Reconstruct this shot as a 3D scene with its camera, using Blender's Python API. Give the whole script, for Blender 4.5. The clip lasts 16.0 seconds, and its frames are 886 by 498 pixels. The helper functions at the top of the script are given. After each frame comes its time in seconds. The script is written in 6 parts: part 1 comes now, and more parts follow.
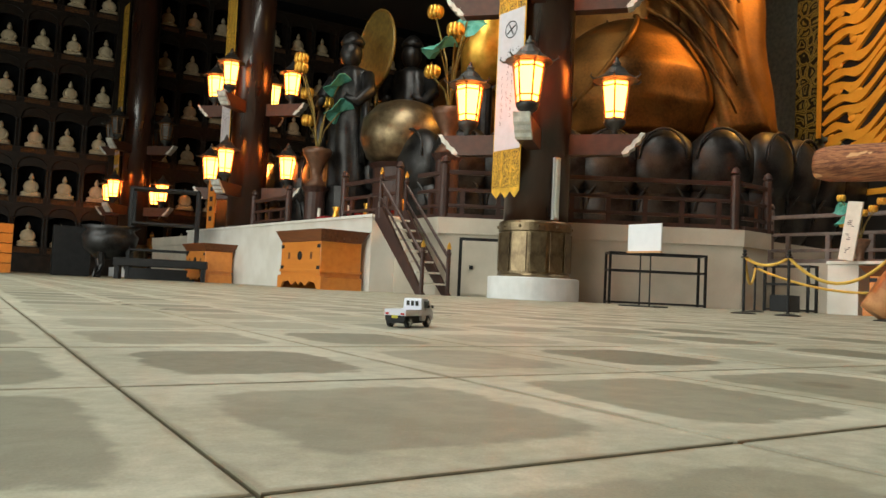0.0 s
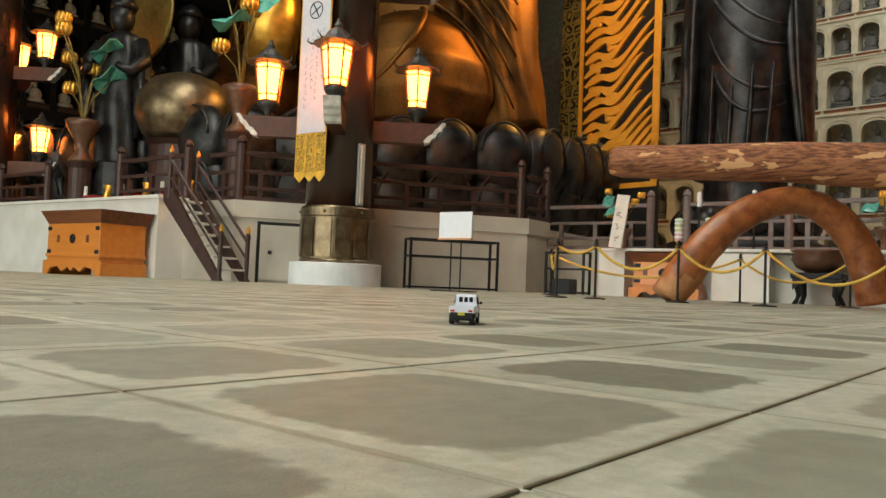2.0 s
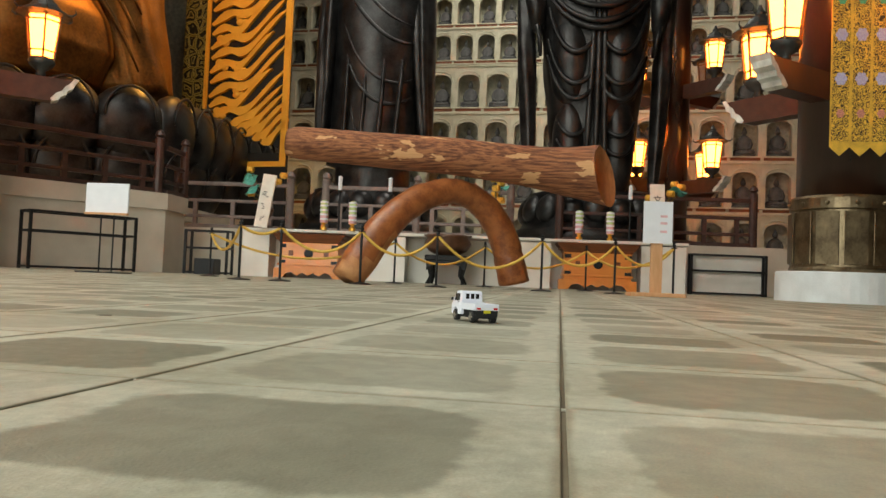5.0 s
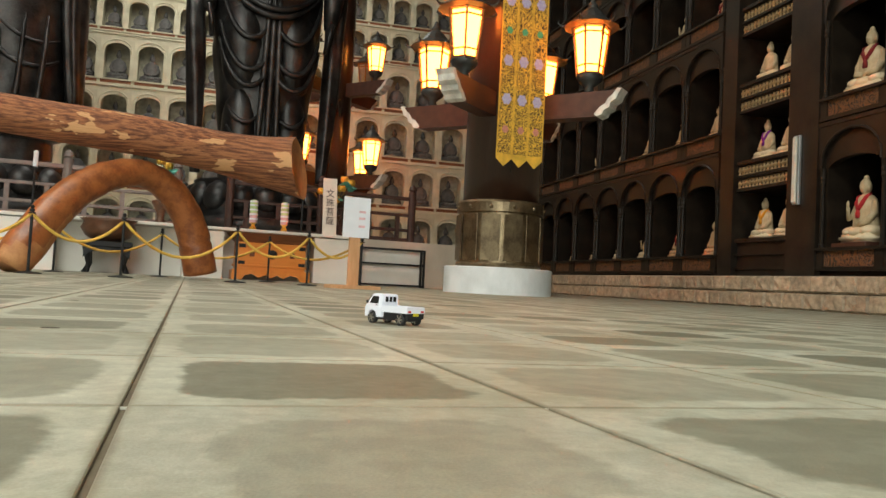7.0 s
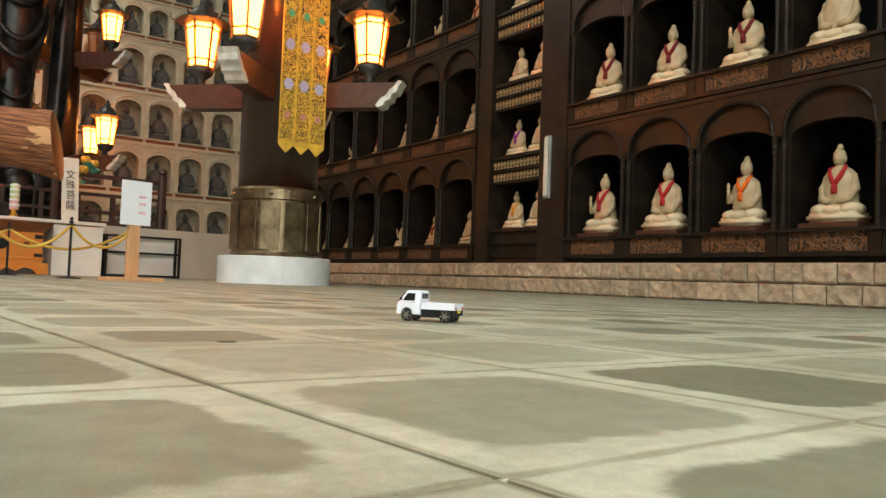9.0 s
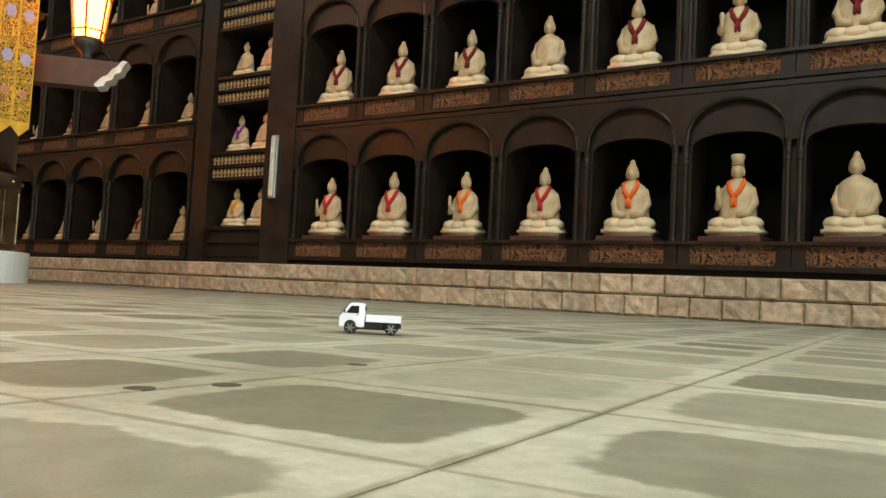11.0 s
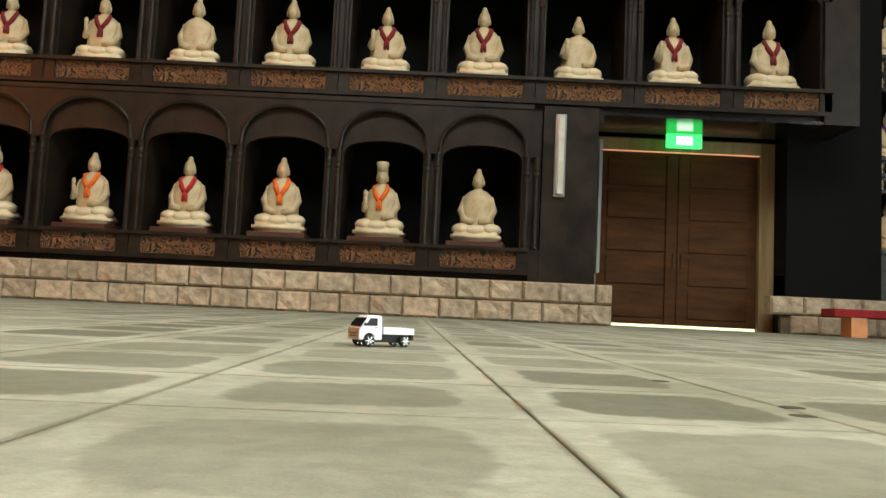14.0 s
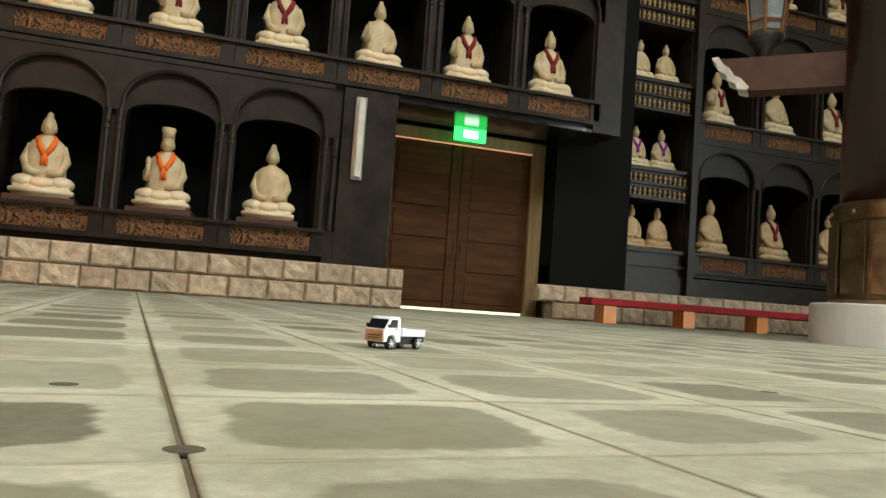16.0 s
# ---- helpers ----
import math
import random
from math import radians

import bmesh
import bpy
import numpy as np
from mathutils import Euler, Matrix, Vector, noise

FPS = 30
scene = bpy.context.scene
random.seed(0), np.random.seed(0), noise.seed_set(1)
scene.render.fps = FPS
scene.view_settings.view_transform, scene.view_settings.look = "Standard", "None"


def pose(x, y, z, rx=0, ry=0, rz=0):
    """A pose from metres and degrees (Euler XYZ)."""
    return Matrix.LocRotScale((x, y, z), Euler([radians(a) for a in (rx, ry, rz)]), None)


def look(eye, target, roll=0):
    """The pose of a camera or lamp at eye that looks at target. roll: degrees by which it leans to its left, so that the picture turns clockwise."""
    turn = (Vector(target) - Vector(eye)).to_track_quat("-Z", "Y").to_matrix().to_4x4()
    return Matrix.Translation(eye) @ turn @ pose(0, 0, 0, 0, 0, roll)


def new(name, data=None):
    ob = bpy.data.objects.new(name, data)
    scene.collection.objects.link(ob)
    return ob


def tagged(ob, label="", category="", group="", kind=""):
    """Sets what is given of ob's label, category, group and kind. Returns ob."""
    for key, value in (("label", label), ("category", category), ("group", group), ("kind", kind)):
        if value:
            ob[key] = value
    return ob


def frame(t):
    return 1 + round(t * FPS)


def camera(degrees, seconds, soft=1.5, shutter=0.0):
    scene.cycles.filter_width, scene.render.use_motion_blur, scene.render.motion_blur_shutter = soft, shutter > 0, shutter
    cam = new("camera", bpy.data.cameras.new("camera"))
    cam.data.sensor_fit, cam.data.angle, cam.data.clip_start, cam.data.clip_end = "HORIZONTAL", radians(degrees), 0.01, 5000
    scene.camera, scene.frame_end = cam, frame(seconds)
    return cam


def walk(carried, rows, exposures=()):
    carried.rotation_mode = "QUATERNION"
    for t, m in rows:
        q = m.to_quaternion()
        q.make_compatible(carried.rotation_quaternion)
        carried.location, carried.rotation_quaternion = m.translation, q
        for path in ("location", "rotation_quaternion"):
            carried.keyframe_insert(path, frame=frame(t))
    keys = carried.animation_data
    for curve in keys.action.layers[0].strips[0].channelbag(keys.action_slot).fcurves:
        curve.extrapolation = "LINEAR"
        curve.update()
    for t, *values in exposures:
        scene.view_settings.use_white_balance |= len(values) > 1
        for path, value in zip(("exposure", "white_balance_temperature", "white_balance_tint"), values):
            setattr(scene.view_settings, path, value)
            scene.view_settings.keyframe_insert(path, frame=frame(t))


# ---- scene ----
cam = camera(59.5, 16.0)
PATH = [
    (0, (0.222, 0.016, 0.129), (1.197, 1.759, 0.233), 2.7),
    (0.5, (0.015, 0.165, 0.123), (1.088, 1.85, 0.217), 1.8),
    (1, (-0.175, 0.344, 0.131), (1.009, 1.954, 0.204), 1.5),
    (1.5, (-0.372, 0.474, 0.15), (0.984, 1.941, 0.236), 2.1),
    (2, (-0.53, 0.651, 0.128), (0.937, 2.007, 0.217), 2.3),
    (2.5, (-0.642, 0.882, 0.133), (0.937, 2.106, 0.209), 2.2),
    (3, (-0.759, 1.057, 0.144), (0.938, 2.111, 0.239), 2.1),
    (3.5, (-0.849, 1.269, 0.145), (0.948, 2.14, 0.257), 2.1),
    (3.7, (-0.88, 1.341, 0.141), (0.939, 2.166, 0.248), 2.2),
    (5.8, (-1.031, 2.261, 0.132), (0.964, 2.381, 0.204), 2.7),
    (6, (-1.024, 2.348, 0.137), (0.974, 2.379, 0.212), 2.9),
    (6.5, (-1.034, 2.541, 0.146), (0.947, 2.286, 0.234), 3.3),
    (7, (-1.039, 2.783, 0.137), (0.899, 2.297, 0.226), 3.0),
    (7.5, (-0.982, 3.023, 0.117), (0.915, 2.39, 0.171), 3.0),
    (8, (-0.848, 3.228, 0.106), (0.996, 2.457, 0.16), 2.8),
    (8.5, (-0.739, 3.409, 0.122), (1.003, 2.431, 0.2), 2.8),
    (8.7, (-0.687, 3.512, 0.119), (1.018, 2.471, 0.201), 2.5),
    (11, (-0.099, 4.275, 0.128), (0.971, 2.59, 0.251), 3.0),
    (11.5, (0.086, 4.401, 0.122), (0.96, 2.606, 0.228), 3.2),
    (12, (0.309, 4.511, 0.118), (0.969, 2.627, 0.229), 2.3),
    (12.5, (0.505, 4.606, 0.107), (0.988, 2.668, 0.214), 2.5),
    (13, (0.737, 4.657, 0.112), (1.084, 2.691, 0.224), 3.3),
    (13.5, (0.966, 4.716, 0.135), (1.144, 2.729, 0.279), 3.4),
    (14, (1.198, 4.747, 0.121), (1.213, 2.753, 0.278), 2.7),
    (14.5, (1.406, 4.76, 0.119), (1.261, 2.769, 0.235), 3.4),
    (15, (1.64, 4.741, 0.115), (1.314, 2.77, 0.209), 3.7),
    (15.5, (1.856, 4.688, 0.14), (1.347, 2.758, 0.263), 3.1),
    (16, (2.043, 4.59, 0.147), (1.394, 2.703, 0.285), 4.1),
]
EXPOSURES = [(0, -0.15), (3.5, -0.35), (7.0, -0.1), (11.0, 0.12), (16.0, 0.26)]
walk(cam, [(t, look(eye, target, roll)) for t, eye, target, roll in PATH], EXPOSURES)
DAY_WEST, DAY_TOP, FILL_EAST, FLOOD, LAMP = 2000.0, 4200.0, 1700.0, 5500.0, 10.5

# ---- world and light ----
world = bpy.data.worlds.new("world")
scene.world = world
world.use_nodes = True
wn = world.node_tree.nodes
sky = wn.new("ShaderNodeTexSky")
sky.sky_type = "NISHITA"
sky.sun_disc = False
sky.sun_elevation, sky.sun_rotation = radians(40), radians(250)
wn["Background"].inputs["Strength"].default_value = 0.12
world.node_tree.links.new(sky.outputs[0], wn["Background"].inputs[0])


def area(name, m, sx, sy, watts, colour):
    d = bpy.data.lights.new(name, "AREA")
    d.shape, d.size, d.size_y, d.energy, d.color = "RECTANGLE", sx, sy, watts, colour
    ob = new(name, d)
    ob.matrix_world = m
    return ob


def spot(name, eye, target, watts, colour, angle, radius=0.3):
    d = bpy.data.lights.new(name, "SPOT")
    d.energy, d.color, d.spot_size, d.spot_blend, d.shadow_soft_size = watts, colour, radians(angle), 0.6, radius
    ob = new(name, d)
    ob.matrix_world = look(eye, target)
    return ob


# daylight through the open fronts of the hall (west) and its clerestory
area("daylight_west", look((-13.4, 8.0, 4.2), (6, 11.0, 0.5)), 15, 7.5, DAY_WEST, (0.93, 1.0, 0.92))
area("daylight_west", look((-13.4, 21.5, 4.2), (4, 36, 3.0)), 10, 7.5, DAY_WEST * 0.5, (0.93, 1.0, 0.92))
area("daylight_clerestory", look((0.5, 9.0, 16.4), (3.5, 5.0, 0.0)), 20, 5.0, DAY_TOP, (0.98, 1.0, 0.90))
# added fill lamp under the ceiling, brightens the cream gallery; no windows there
area("fill_east_gallery", look((24.5, 4.5, 16.2), (27.5, 4.0, 8.0)), 1.5, 16, FILL_EAST, (1.0, 0.97, 0.88))
spot("floodlight_warm", (20.6, 11.9, 13.2), (17.6, 16.6, 8.0), FLOOD, (1.0, 0.47, 0.08), 75)
spot("floodlight_warm", (17.2, 9.0, 15.0), (21.8, 13.7, 8.0), FLOOD * 0.6, (1.0, 0.52, 0.10), 45)


# ---- materials ----
def material(name, colour, rough=0.6, metal=0.0, second=None, scale=6.0, grain=60.0, bump=0.15, stretch=(1, 1, 1), vary=0.0, island=False, coat=0.0, span=(0.48, 0.85), sheen=0.5):
    """A surface with stains at one scale, grain at another, and fine relief."""
    m = bpy.data.materials.new(name)
    m.use_nodes = True
    nt = m.node_tree
    n, l = nt.nodes, nt.links
    b = n["Principled BSDF"]
    tc = n.new("ShaderNodeTexCoord")
    mp = n.new("ShaderNodeMapping")
    mp.inputs["Scale"].default_value = stretch
    l.new(tc.outputs["Object"], mp.inputs[0])
    n1 = n.new("ShaderNodeTexNoise")
    n1.inputs["Scale"].default_value, n1.inputs["Detail"].default_value = scale, 5
    n2 = n.new("ShaderNodeTexNoise")
    n2.inputs["Scale"].default_value, n2.inputs["Detail"].default_value = grain, 4
    for q in (n1, n2):
        l.new(mp.outputs[0], q.inputs["Vector"])
    if vary:
        oi = n.new("ShaderNodeNewGeometry" if island else "ShaderNodeObjectInfo")
        rnd = oi.outputs["Random Per Island" if island else "Random"]
        n1.noise_dimensions = "4D"
        w = n.new("ShaderNodeMath")
        w.operation = "MULTIPLY"
        w.inputs[1].default_value = 20
        l.new(rnd, w.inputs[0])
        l.new(w.outputs[0], n1.inputs["W"])
    mixf = n.new("ShaderNodeMath")
    mixf.operation = "MULTIPLY_ADD"
    mixf.inputs[1].default_value = 0.35
    l.new(n2.outputs[0], mixf.inputs[0])
    l.new(n1.outputs[0], mixf.inputs[2])
    ramp = n.new("ShaderNodeValToRGB")
    second = second or tuple(c * 0.6 for c in colour)
    ramp.color_ramp.elements[0].position, ramp.color_ramp.elements[1].position = span
    ramp.color_ramp.elements[0].color = (*second, 1)
    ramp.color_ramp.elements[1].color = (*colour, 1)
    l.new(mixf.outputs[0], ramp.inputs[0])
    col = ramp.outputs[0]
    if vary:
        hsv = n.new("ShaderNodeHueSaturation")
        mr = n.new("ShaderNodeMapRange")
        mr.inputs["To Min"].default_value, mr.inputs["To Max"].default_value = 1 - vary, 1 + vary
        l.new(rnd, mr.inputs[0])
        l.new(mr.outputs[0], hsv.inputs["Value"])
        l.new(col, hsv.inputs["Color"])
        col = hsv.outputs[0]
    l.new(col, b.inputs["Base Color"])
    rr = n.new("ShaderNodeMapRange")
    rr.inputs["To Min"].default_value, rr.inputs["To Max"].default_value = max(0.03, rough - 0.12), min(1, rough + 0.12)
    l.new(n1.outputs[0], rr.inputs[0])
    l.new(rr.outputs[0], b.inputs["Roughness"])
    b.inputs["Metallic"].default_value = metal
    b.inputs["Coat Weight"].default_value = coat
    b.inputs["Specular IOR Level"].default_value = sheen
    bp = n.new("ShaderNodeBump")
    bp.inputs["Strength"].default_value, bp.inputs["Distance"].default_value = bump, 0.02
    l.new(mixf.outputs[0], bp.inputs["Height"])
    l.new(bp.outputs[0], b.inputs["Normal"])
    return m


def glow(name, colour, strength):
    m = bpy.data.materials.new(name)
    m.use_nodes = True
    b = m.node_tree.nodes["Principled BSDF"]
    b.inputs["Base Color"].default_value = (*colour, 1)
    b.inputs["Emission Color"].default_value = (*colour, 1)
    b.inputs["Emission Strength"].default_value = strength
    return m


def carved(name, colour, gap, scale, rough=0.5, metal=0.0, depth=0.6):
    """Scrollwork: curling ridges of one colour over a ground of another, in relief."""
    m = bpy.data.materials.new(name)
    m.use_nodes = True
    n, l = m.node_tree.nodes, m.node_tree.links
    b = n["Principled BSDF"]
    tc = n.new("ShaderNodeTexCoord")
    no = n.new("ShaderNodeTexNoise")
    no.inputs["Scale"].default_value, no.inputs["Detail"].default_value, no.inputs["Distortion"].default_value = scale * 0.5, 1.0, 1.6
    l.new(tc.outputs["Object"], no.inputs["Vector"])
    vo = n.new("ShaderNodeTexVoronoi")
    vo.feature = "DISTANCE_TO_EDGE"
    vo.inputs["Scale"].default_value = scale
    ad = n.new("ShaderNodeVectorMath")
    ad.operation = "MULTIPLY_ADD"
    ad.inputs[1].default_value = (0.25, 0.25, 0.25)
    l.new(no.outputs["Color"], ad.inputs[0])
    l.new(tc.outputs["Object"], ad.inputs[2])
    l.new(ad.outputs[0], vo.inputs["Vector"])
    si = n.new("ShaderNodeMath")
    si.operation = "SINE"
    mu = n.new("ShaderNodeMath")
    mu.operation = "MULTIPLY"
    mu.inputs[1].default_value = 26
    l.new(vo.outputs["Distance"], mu.inputs[0])
    l.new(mu.outputs[0], si.inputs[0])
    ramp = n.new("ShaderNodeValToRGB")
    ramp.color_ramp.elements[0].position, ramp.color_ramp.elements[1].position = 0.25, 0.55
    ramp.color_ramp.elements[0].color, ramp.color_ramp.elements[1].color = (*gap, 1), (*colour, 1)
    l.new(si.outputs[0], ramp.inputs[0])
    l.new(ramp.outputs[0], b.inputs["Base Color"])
    b.inputs["Roughness"].default_value, b.inputs["Metallic"].default_value = rough, metal
    bp = n.new("ShaderNodeBump")
    bp.inputs["Strength"].default_value, bp.inputs["Distance"].default_value = depth, 0.02
    l.new(si.outputs[0], bp.inputs["Height"])
    l.new(bp.outputs[0], b.inputs["Normal"])
    return m


def paving(name, island):
    """Worn cement paving: pale margins, a darker worn field in the middle of each slab, grit and scuffs."""
    m = bpy.data.materials.new(name)
    m.use_nodes = True
    n, l = m.node_tree.nodes, m.node_tree.links
    b = n["Principled BSDF"]
    uv = n.new("ShaderNodeTexCoord")
    oi = n.new("ShaderNodeNewGeometry" if island else "ShaderNodeObjectInfo")
    rnd = oi.outputs["Random Per Island" if island else "Random"]
    geo = n.new("ShaderNodeNewGeometry")

    def math_node(op, a, c=None, d=None):
        q = n.new("ShaderNodeMath")
        q.operation = op
        for k, v in enumerate((a, c, d)):
            if v is None:
                continue
            if isinstance(v, (int, float)):
                q.inputs[k].default_value = v
            else:
                l.new(v, q.inputs[k])
        return q.outputs[0]

    def tex(scale, detail, w=None, dist=0.0):
        q = n.new("ShaderNodeTexNoise")
        q.inputs["Scale"].default_value, q.inputs["Detail"].default_value, q.inputs["Distortion"].default_value = scale, detail, dist
        l.new(geo.outputs["Position"], q.inputs["Vector"])
        return q.outputs[0]
    sep = n.new("ShaderNodeSeparateXYZ")
    l.new(uv.outputs["UV"], sep.inputs[0])
    fx = math_node("ABSOLUTE", math_node("SUBTRACT", sep.outputs[0], 0.5))
    fy = math_node("ABSOLUTE", math_node("SUBTRACT", sep.outputs[1], 0.5))
    d = math_node("POWER", math_node("ADD", math_node("POWER", fx, 5.0), math_node("POWER", fy, 5.0)), 0.2)
    wob = tex(7, 4, dist=0.6)
    d2 = math_node("ADD", math_node("MULTIPLY_ADD", wob, 0.13, d), math_node("MULTIPLY", tex(38, 4), 0.06))
    size = math_node("MULTIPLY_ADD", rnd, 0.09, 0.325)
    edge = n.new("ShaderNodeMapRange")
    edge.interpolation_type = "SMOOTHSTEP"
    l.new(math_node("SUBTRACT", d2, size), edge.inputs[0])
    edge.inputs["From Min"].default_value, edge.inputs["From Max"].default_value = 0.075, 0.115
    edge.inputs["To Min"].default_value, edge.inputs["To Max"].default_value = 1.0, 0.0
    strength = math_node("MULTIPLY", edge.outputs[0], math_node("MULTIPLY_ADD", math_node("FRACT", math_node("MULTIPLY", rnd, 7.3)), 0.62, 0.36))
    fine = tex(55, 6)
    mid = tex(2.2, 5, dist=0.15)
    grit = tex(320, 3)
    pale = n.new("ShaderNodeValToRGB")
    pale.color_ramp.elements[0].position, pale.color_ramp.elements[1].position = 0.38, 0.64
    pale.color_ramp.elements[0].color, pale.color_ramp.elements[1].color = (0.30, 0.288, 0.205, 1), (0.50, 0.488, 0.385, 1)
    l.new(math_node("MULTIPLY_ADD", fine, 0.35, math_node("MULTIPLY", mid, 0.65)), pale.inputs[0])
    dark = n.new("ShaderNodeMix")
    dark.data_type = "RGBA"
    l.new(strength, dark.inputs["Factor"])
    l.new(pale.outputs[0], dark.inputs["A"])
    dark.inputs["B"].default_value = (0.142, 0.134, 0.088, 1)
    # brown dirt worked in along the joints
    rim = n.new("ShaderNodeMapRange")
    rim.interpolation_type = "SMOOTHSTEP"
    l.new(math_node("MULTIPLY_ADD", math_node("SUBTRACT", tex(9, 5), 0.5), 0.045, math_node("MAXIMUM", fx, fy)), rim.inputs[0])
    rim.inputs["From Min"].default_value, rim.inputs["From Max"].default_value = 0.483, 0.502
    rim.inputs["To Min"].default_value, rim.inputs["To Max"].default_value = 0.0, 0.62
    dirt = n.new("ShaderNodeMix")
    dirt.data_type = "RGBA"
    l.new(rim.outputs[0], dirt.inputs["Factor"])
    l.new(dark.outputs["Result"], dirt.inputs["A"])
    dirt.inputs["B"].default_value = (0.17, 0.135, 0.075, 1)
    # small oily spots
    sp = n.new("ShaderNodeTexVoronoi")
    sp.inputs["Scale"].default_value = 1.35
    l.new(geo.outputs["Position"], sp.inputs["Vector"])
    spot_f = n.new("ShaderNodeMapRange")
    l.new(math_node("MULTIPLY_ADD", fine, 0.05, sp.outputs["Distance"]), spot_f.inputs[0])
    spot_f.inputs["From Min"].default_value, spot_f.inputs["From Max"].default_value = 0.075, 0.095
    spot_f.inputs["To Min"].default_value, spot_f.inputs["To Max"].default_value = 0.55, 0.0
    stain = n.new("ShaderNodeMix")
    stain.data_type = "RGBA"
    l.new(spot_f.outputs[0], stain.inputs["Factor"])
    l.new(dirt.outputs["Result"], stain.inputs["A"])
    stain.inputs["B"].default_value = (0.10, 0.085, 0.05, 1)
    hsv = n.new("ShaderNodeHueSaturation")
    blot = n.new("ShaderNodeMapRange")
    l.new(tex(19, 7, dist=0.2), blot.inputs[0])
    blot.inputs["From Min"].default_value, blot.inputs["From Max"].default_value = 0.42, 0.58
    blot.inputs["To Min"].default_value, blot.inputs["To Max"].default_value = -0.08, 0.06
    l.new(math_node("ADD", blot.outputs[0], math_node("MULTIPLY_ADD", rnd, 0.16, math_node("MULTIPLY_ADD", grit, 0.40, 0.72))), hsv.inputs["Value"])
    l.new(stain.outputs["Result"], hsv.inputs["Color"])
    l.new(hsv.outputs[0], b.inputs["Base Color"])
    l.new(math_node("MULTIPLY_ADD", fine, 0.3, 0.42), b.inputs["Roughness"])
    bp = n.new("ShaderNodeBump")
    bp.inputs["Strength"].default_value, bp.inputs["Distance"].default_value = 0.25, 0.004
    l.new(math_node("MULTIPLY_ADD", grit, 0.4, fine), bp.inputs["Height"])
    l.new(bp.outputs[0], b.inputs["Normal"])
    return m


M_SLAB, M_SLABS = paving("paving_slab", False), paving("paving_slabs", True)
M_JOINT = material("joint", (0.17, 0.135, 0.085), 0.9, second=(0.10, 0.075, 0.045))
M_PLUG = material("dark_plug", (0.09, 0.07, 0.045), 0.8)
M_MORTAR = material("pale_mortar", (0.62, 0.60, 0.50), 0.85, second=(0.40, 0.37, 0.28), scale=14, grain=90)
M_BRICK = material("rough_stone", (0.54, 0.42, 0.29), 0.6, second=(0.27, 0.21, 0.145), scale=11, grain=70, bump=1.0, vary=0.16)
M_BRICKS = material("rough_stone_far", (0.42, 0.35, 0.27), 0.72, second=(0.25, 0.21, 0.16), scale=9, grain=90, bump=0.6, vary=0.16, island=True)
M_BLACK = material("black_lacquered_wood", (0.025, 0.0175, 0.0115), 0.40, second=(0.009, 0.0065, 0.005), scale=3, grain=40, bump=0.08, sheen=0.26)
M_GLOSS = material("polished_black_lacquer", (0.02, 0.02, 0.022), 0.16, bump=0.02)
# matte black of the niche backs; also paints shade on the southwest pilaster
M_NICHE_SHADE = material("niche_and_shade_black", (0.0045, 0.0045, 0.005), 0.85, bump=0.05, sheen=0.15)
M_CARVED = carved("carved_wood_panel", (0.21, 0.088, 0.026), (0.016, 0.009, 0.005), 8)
M_STATUE = material("pale_marble", (0.76, 0.64, 0.44), 0.5, second=(0.60, 0.47, 0.29), scale=5, grain=45, bump=0.1)
M_ROBE = material("aged_marble", (0.60, 0.48, 0.30), 0.5, second=(0.40, 0.30, 0.17), scale=5, grain=45, bump=0.1)
M_STATUE_W = material("warm_marble", (0.58, 0.42, 0.24), 0.55, second=(0.42, 0.28, 0.14), scale=5, grain=45, bump=0.1)
M_GREYSTATUE = material("dark_grey_stone", (0.13, 0.125, 0.12), 0.6, bump=0.1)
M_GOLDSTATUE = material("gilded_statue", (0.75, 0.42, 0.06), 0.4, 0.7, second=(0.5, 0.25, 0.03))
M_SCARF = {
    "orange": material("orange_cloth", (0.92, 0.17, 0.015), 0.85, grain=150),
    "red": material("red_cloth", (0.50, 0.02, 0.025), 0.85, grain=150),
    "dark": material("dark_red_cloth", (0.20, 0.012, 0.014), 0.85, grain=150),
    "purple": material("purple_cloth", (0.25, 0.02, 0.30), 0.85, grain=150),
    "yellow": material("yellow_cloth", (0.8, 0.33, 0.02), 0.85, grain=150),
}
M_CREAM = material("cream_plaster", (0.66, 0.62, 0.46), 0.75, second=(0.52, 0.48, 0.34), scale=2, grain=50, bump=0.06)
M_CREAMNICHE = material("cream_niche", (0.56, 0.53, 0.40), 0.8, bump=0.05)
M_REDBAND = material("red_brown_band", (0.30, 0.10, 0.035), 0.6)
M_PILLAR = material("dark_brown_lacquer", (0.046, 0.020, 0.012), 0.30, second=(0.026, 0.011, 0.007), scale=2.5, grain=35, bump=0.04, stretch=(1, 1, 0.15), coat=0.35)
M_ARM = material("brown_painted_wood", (0.085, 0.032, 0.018), 0.5, second=(0.055, 0.02, 0.011), bump=0.08)
M_BRONZE = material("aged_bronze", (0.27, 0.20, 0.115), 0.38, 0.85, second=(0.12, 0.085, 0.05), scale=4, grain=30, bump=0.12)
M_DARKBRONZE = material("blackened_bronze", (0.060, 0.058, 0.058), 0.40, 0.75, second=(0.018, 0.017, 0.017), scale=2.5, grain=22, bump=0.12)
M_BUDDHA = material("great_bronze", (0.22, 0.098, 0.022), 0.52, 0.85, second=(0.05, 0.022, 0.006), scale=0.8, grain=14, bump=0.12)
M_DRUM = material("white_painted_stone", (0.78, 0.78, 0.78), 0.5, second=(0.64, 0.64, 0.63), scale=3, bump=0.05)
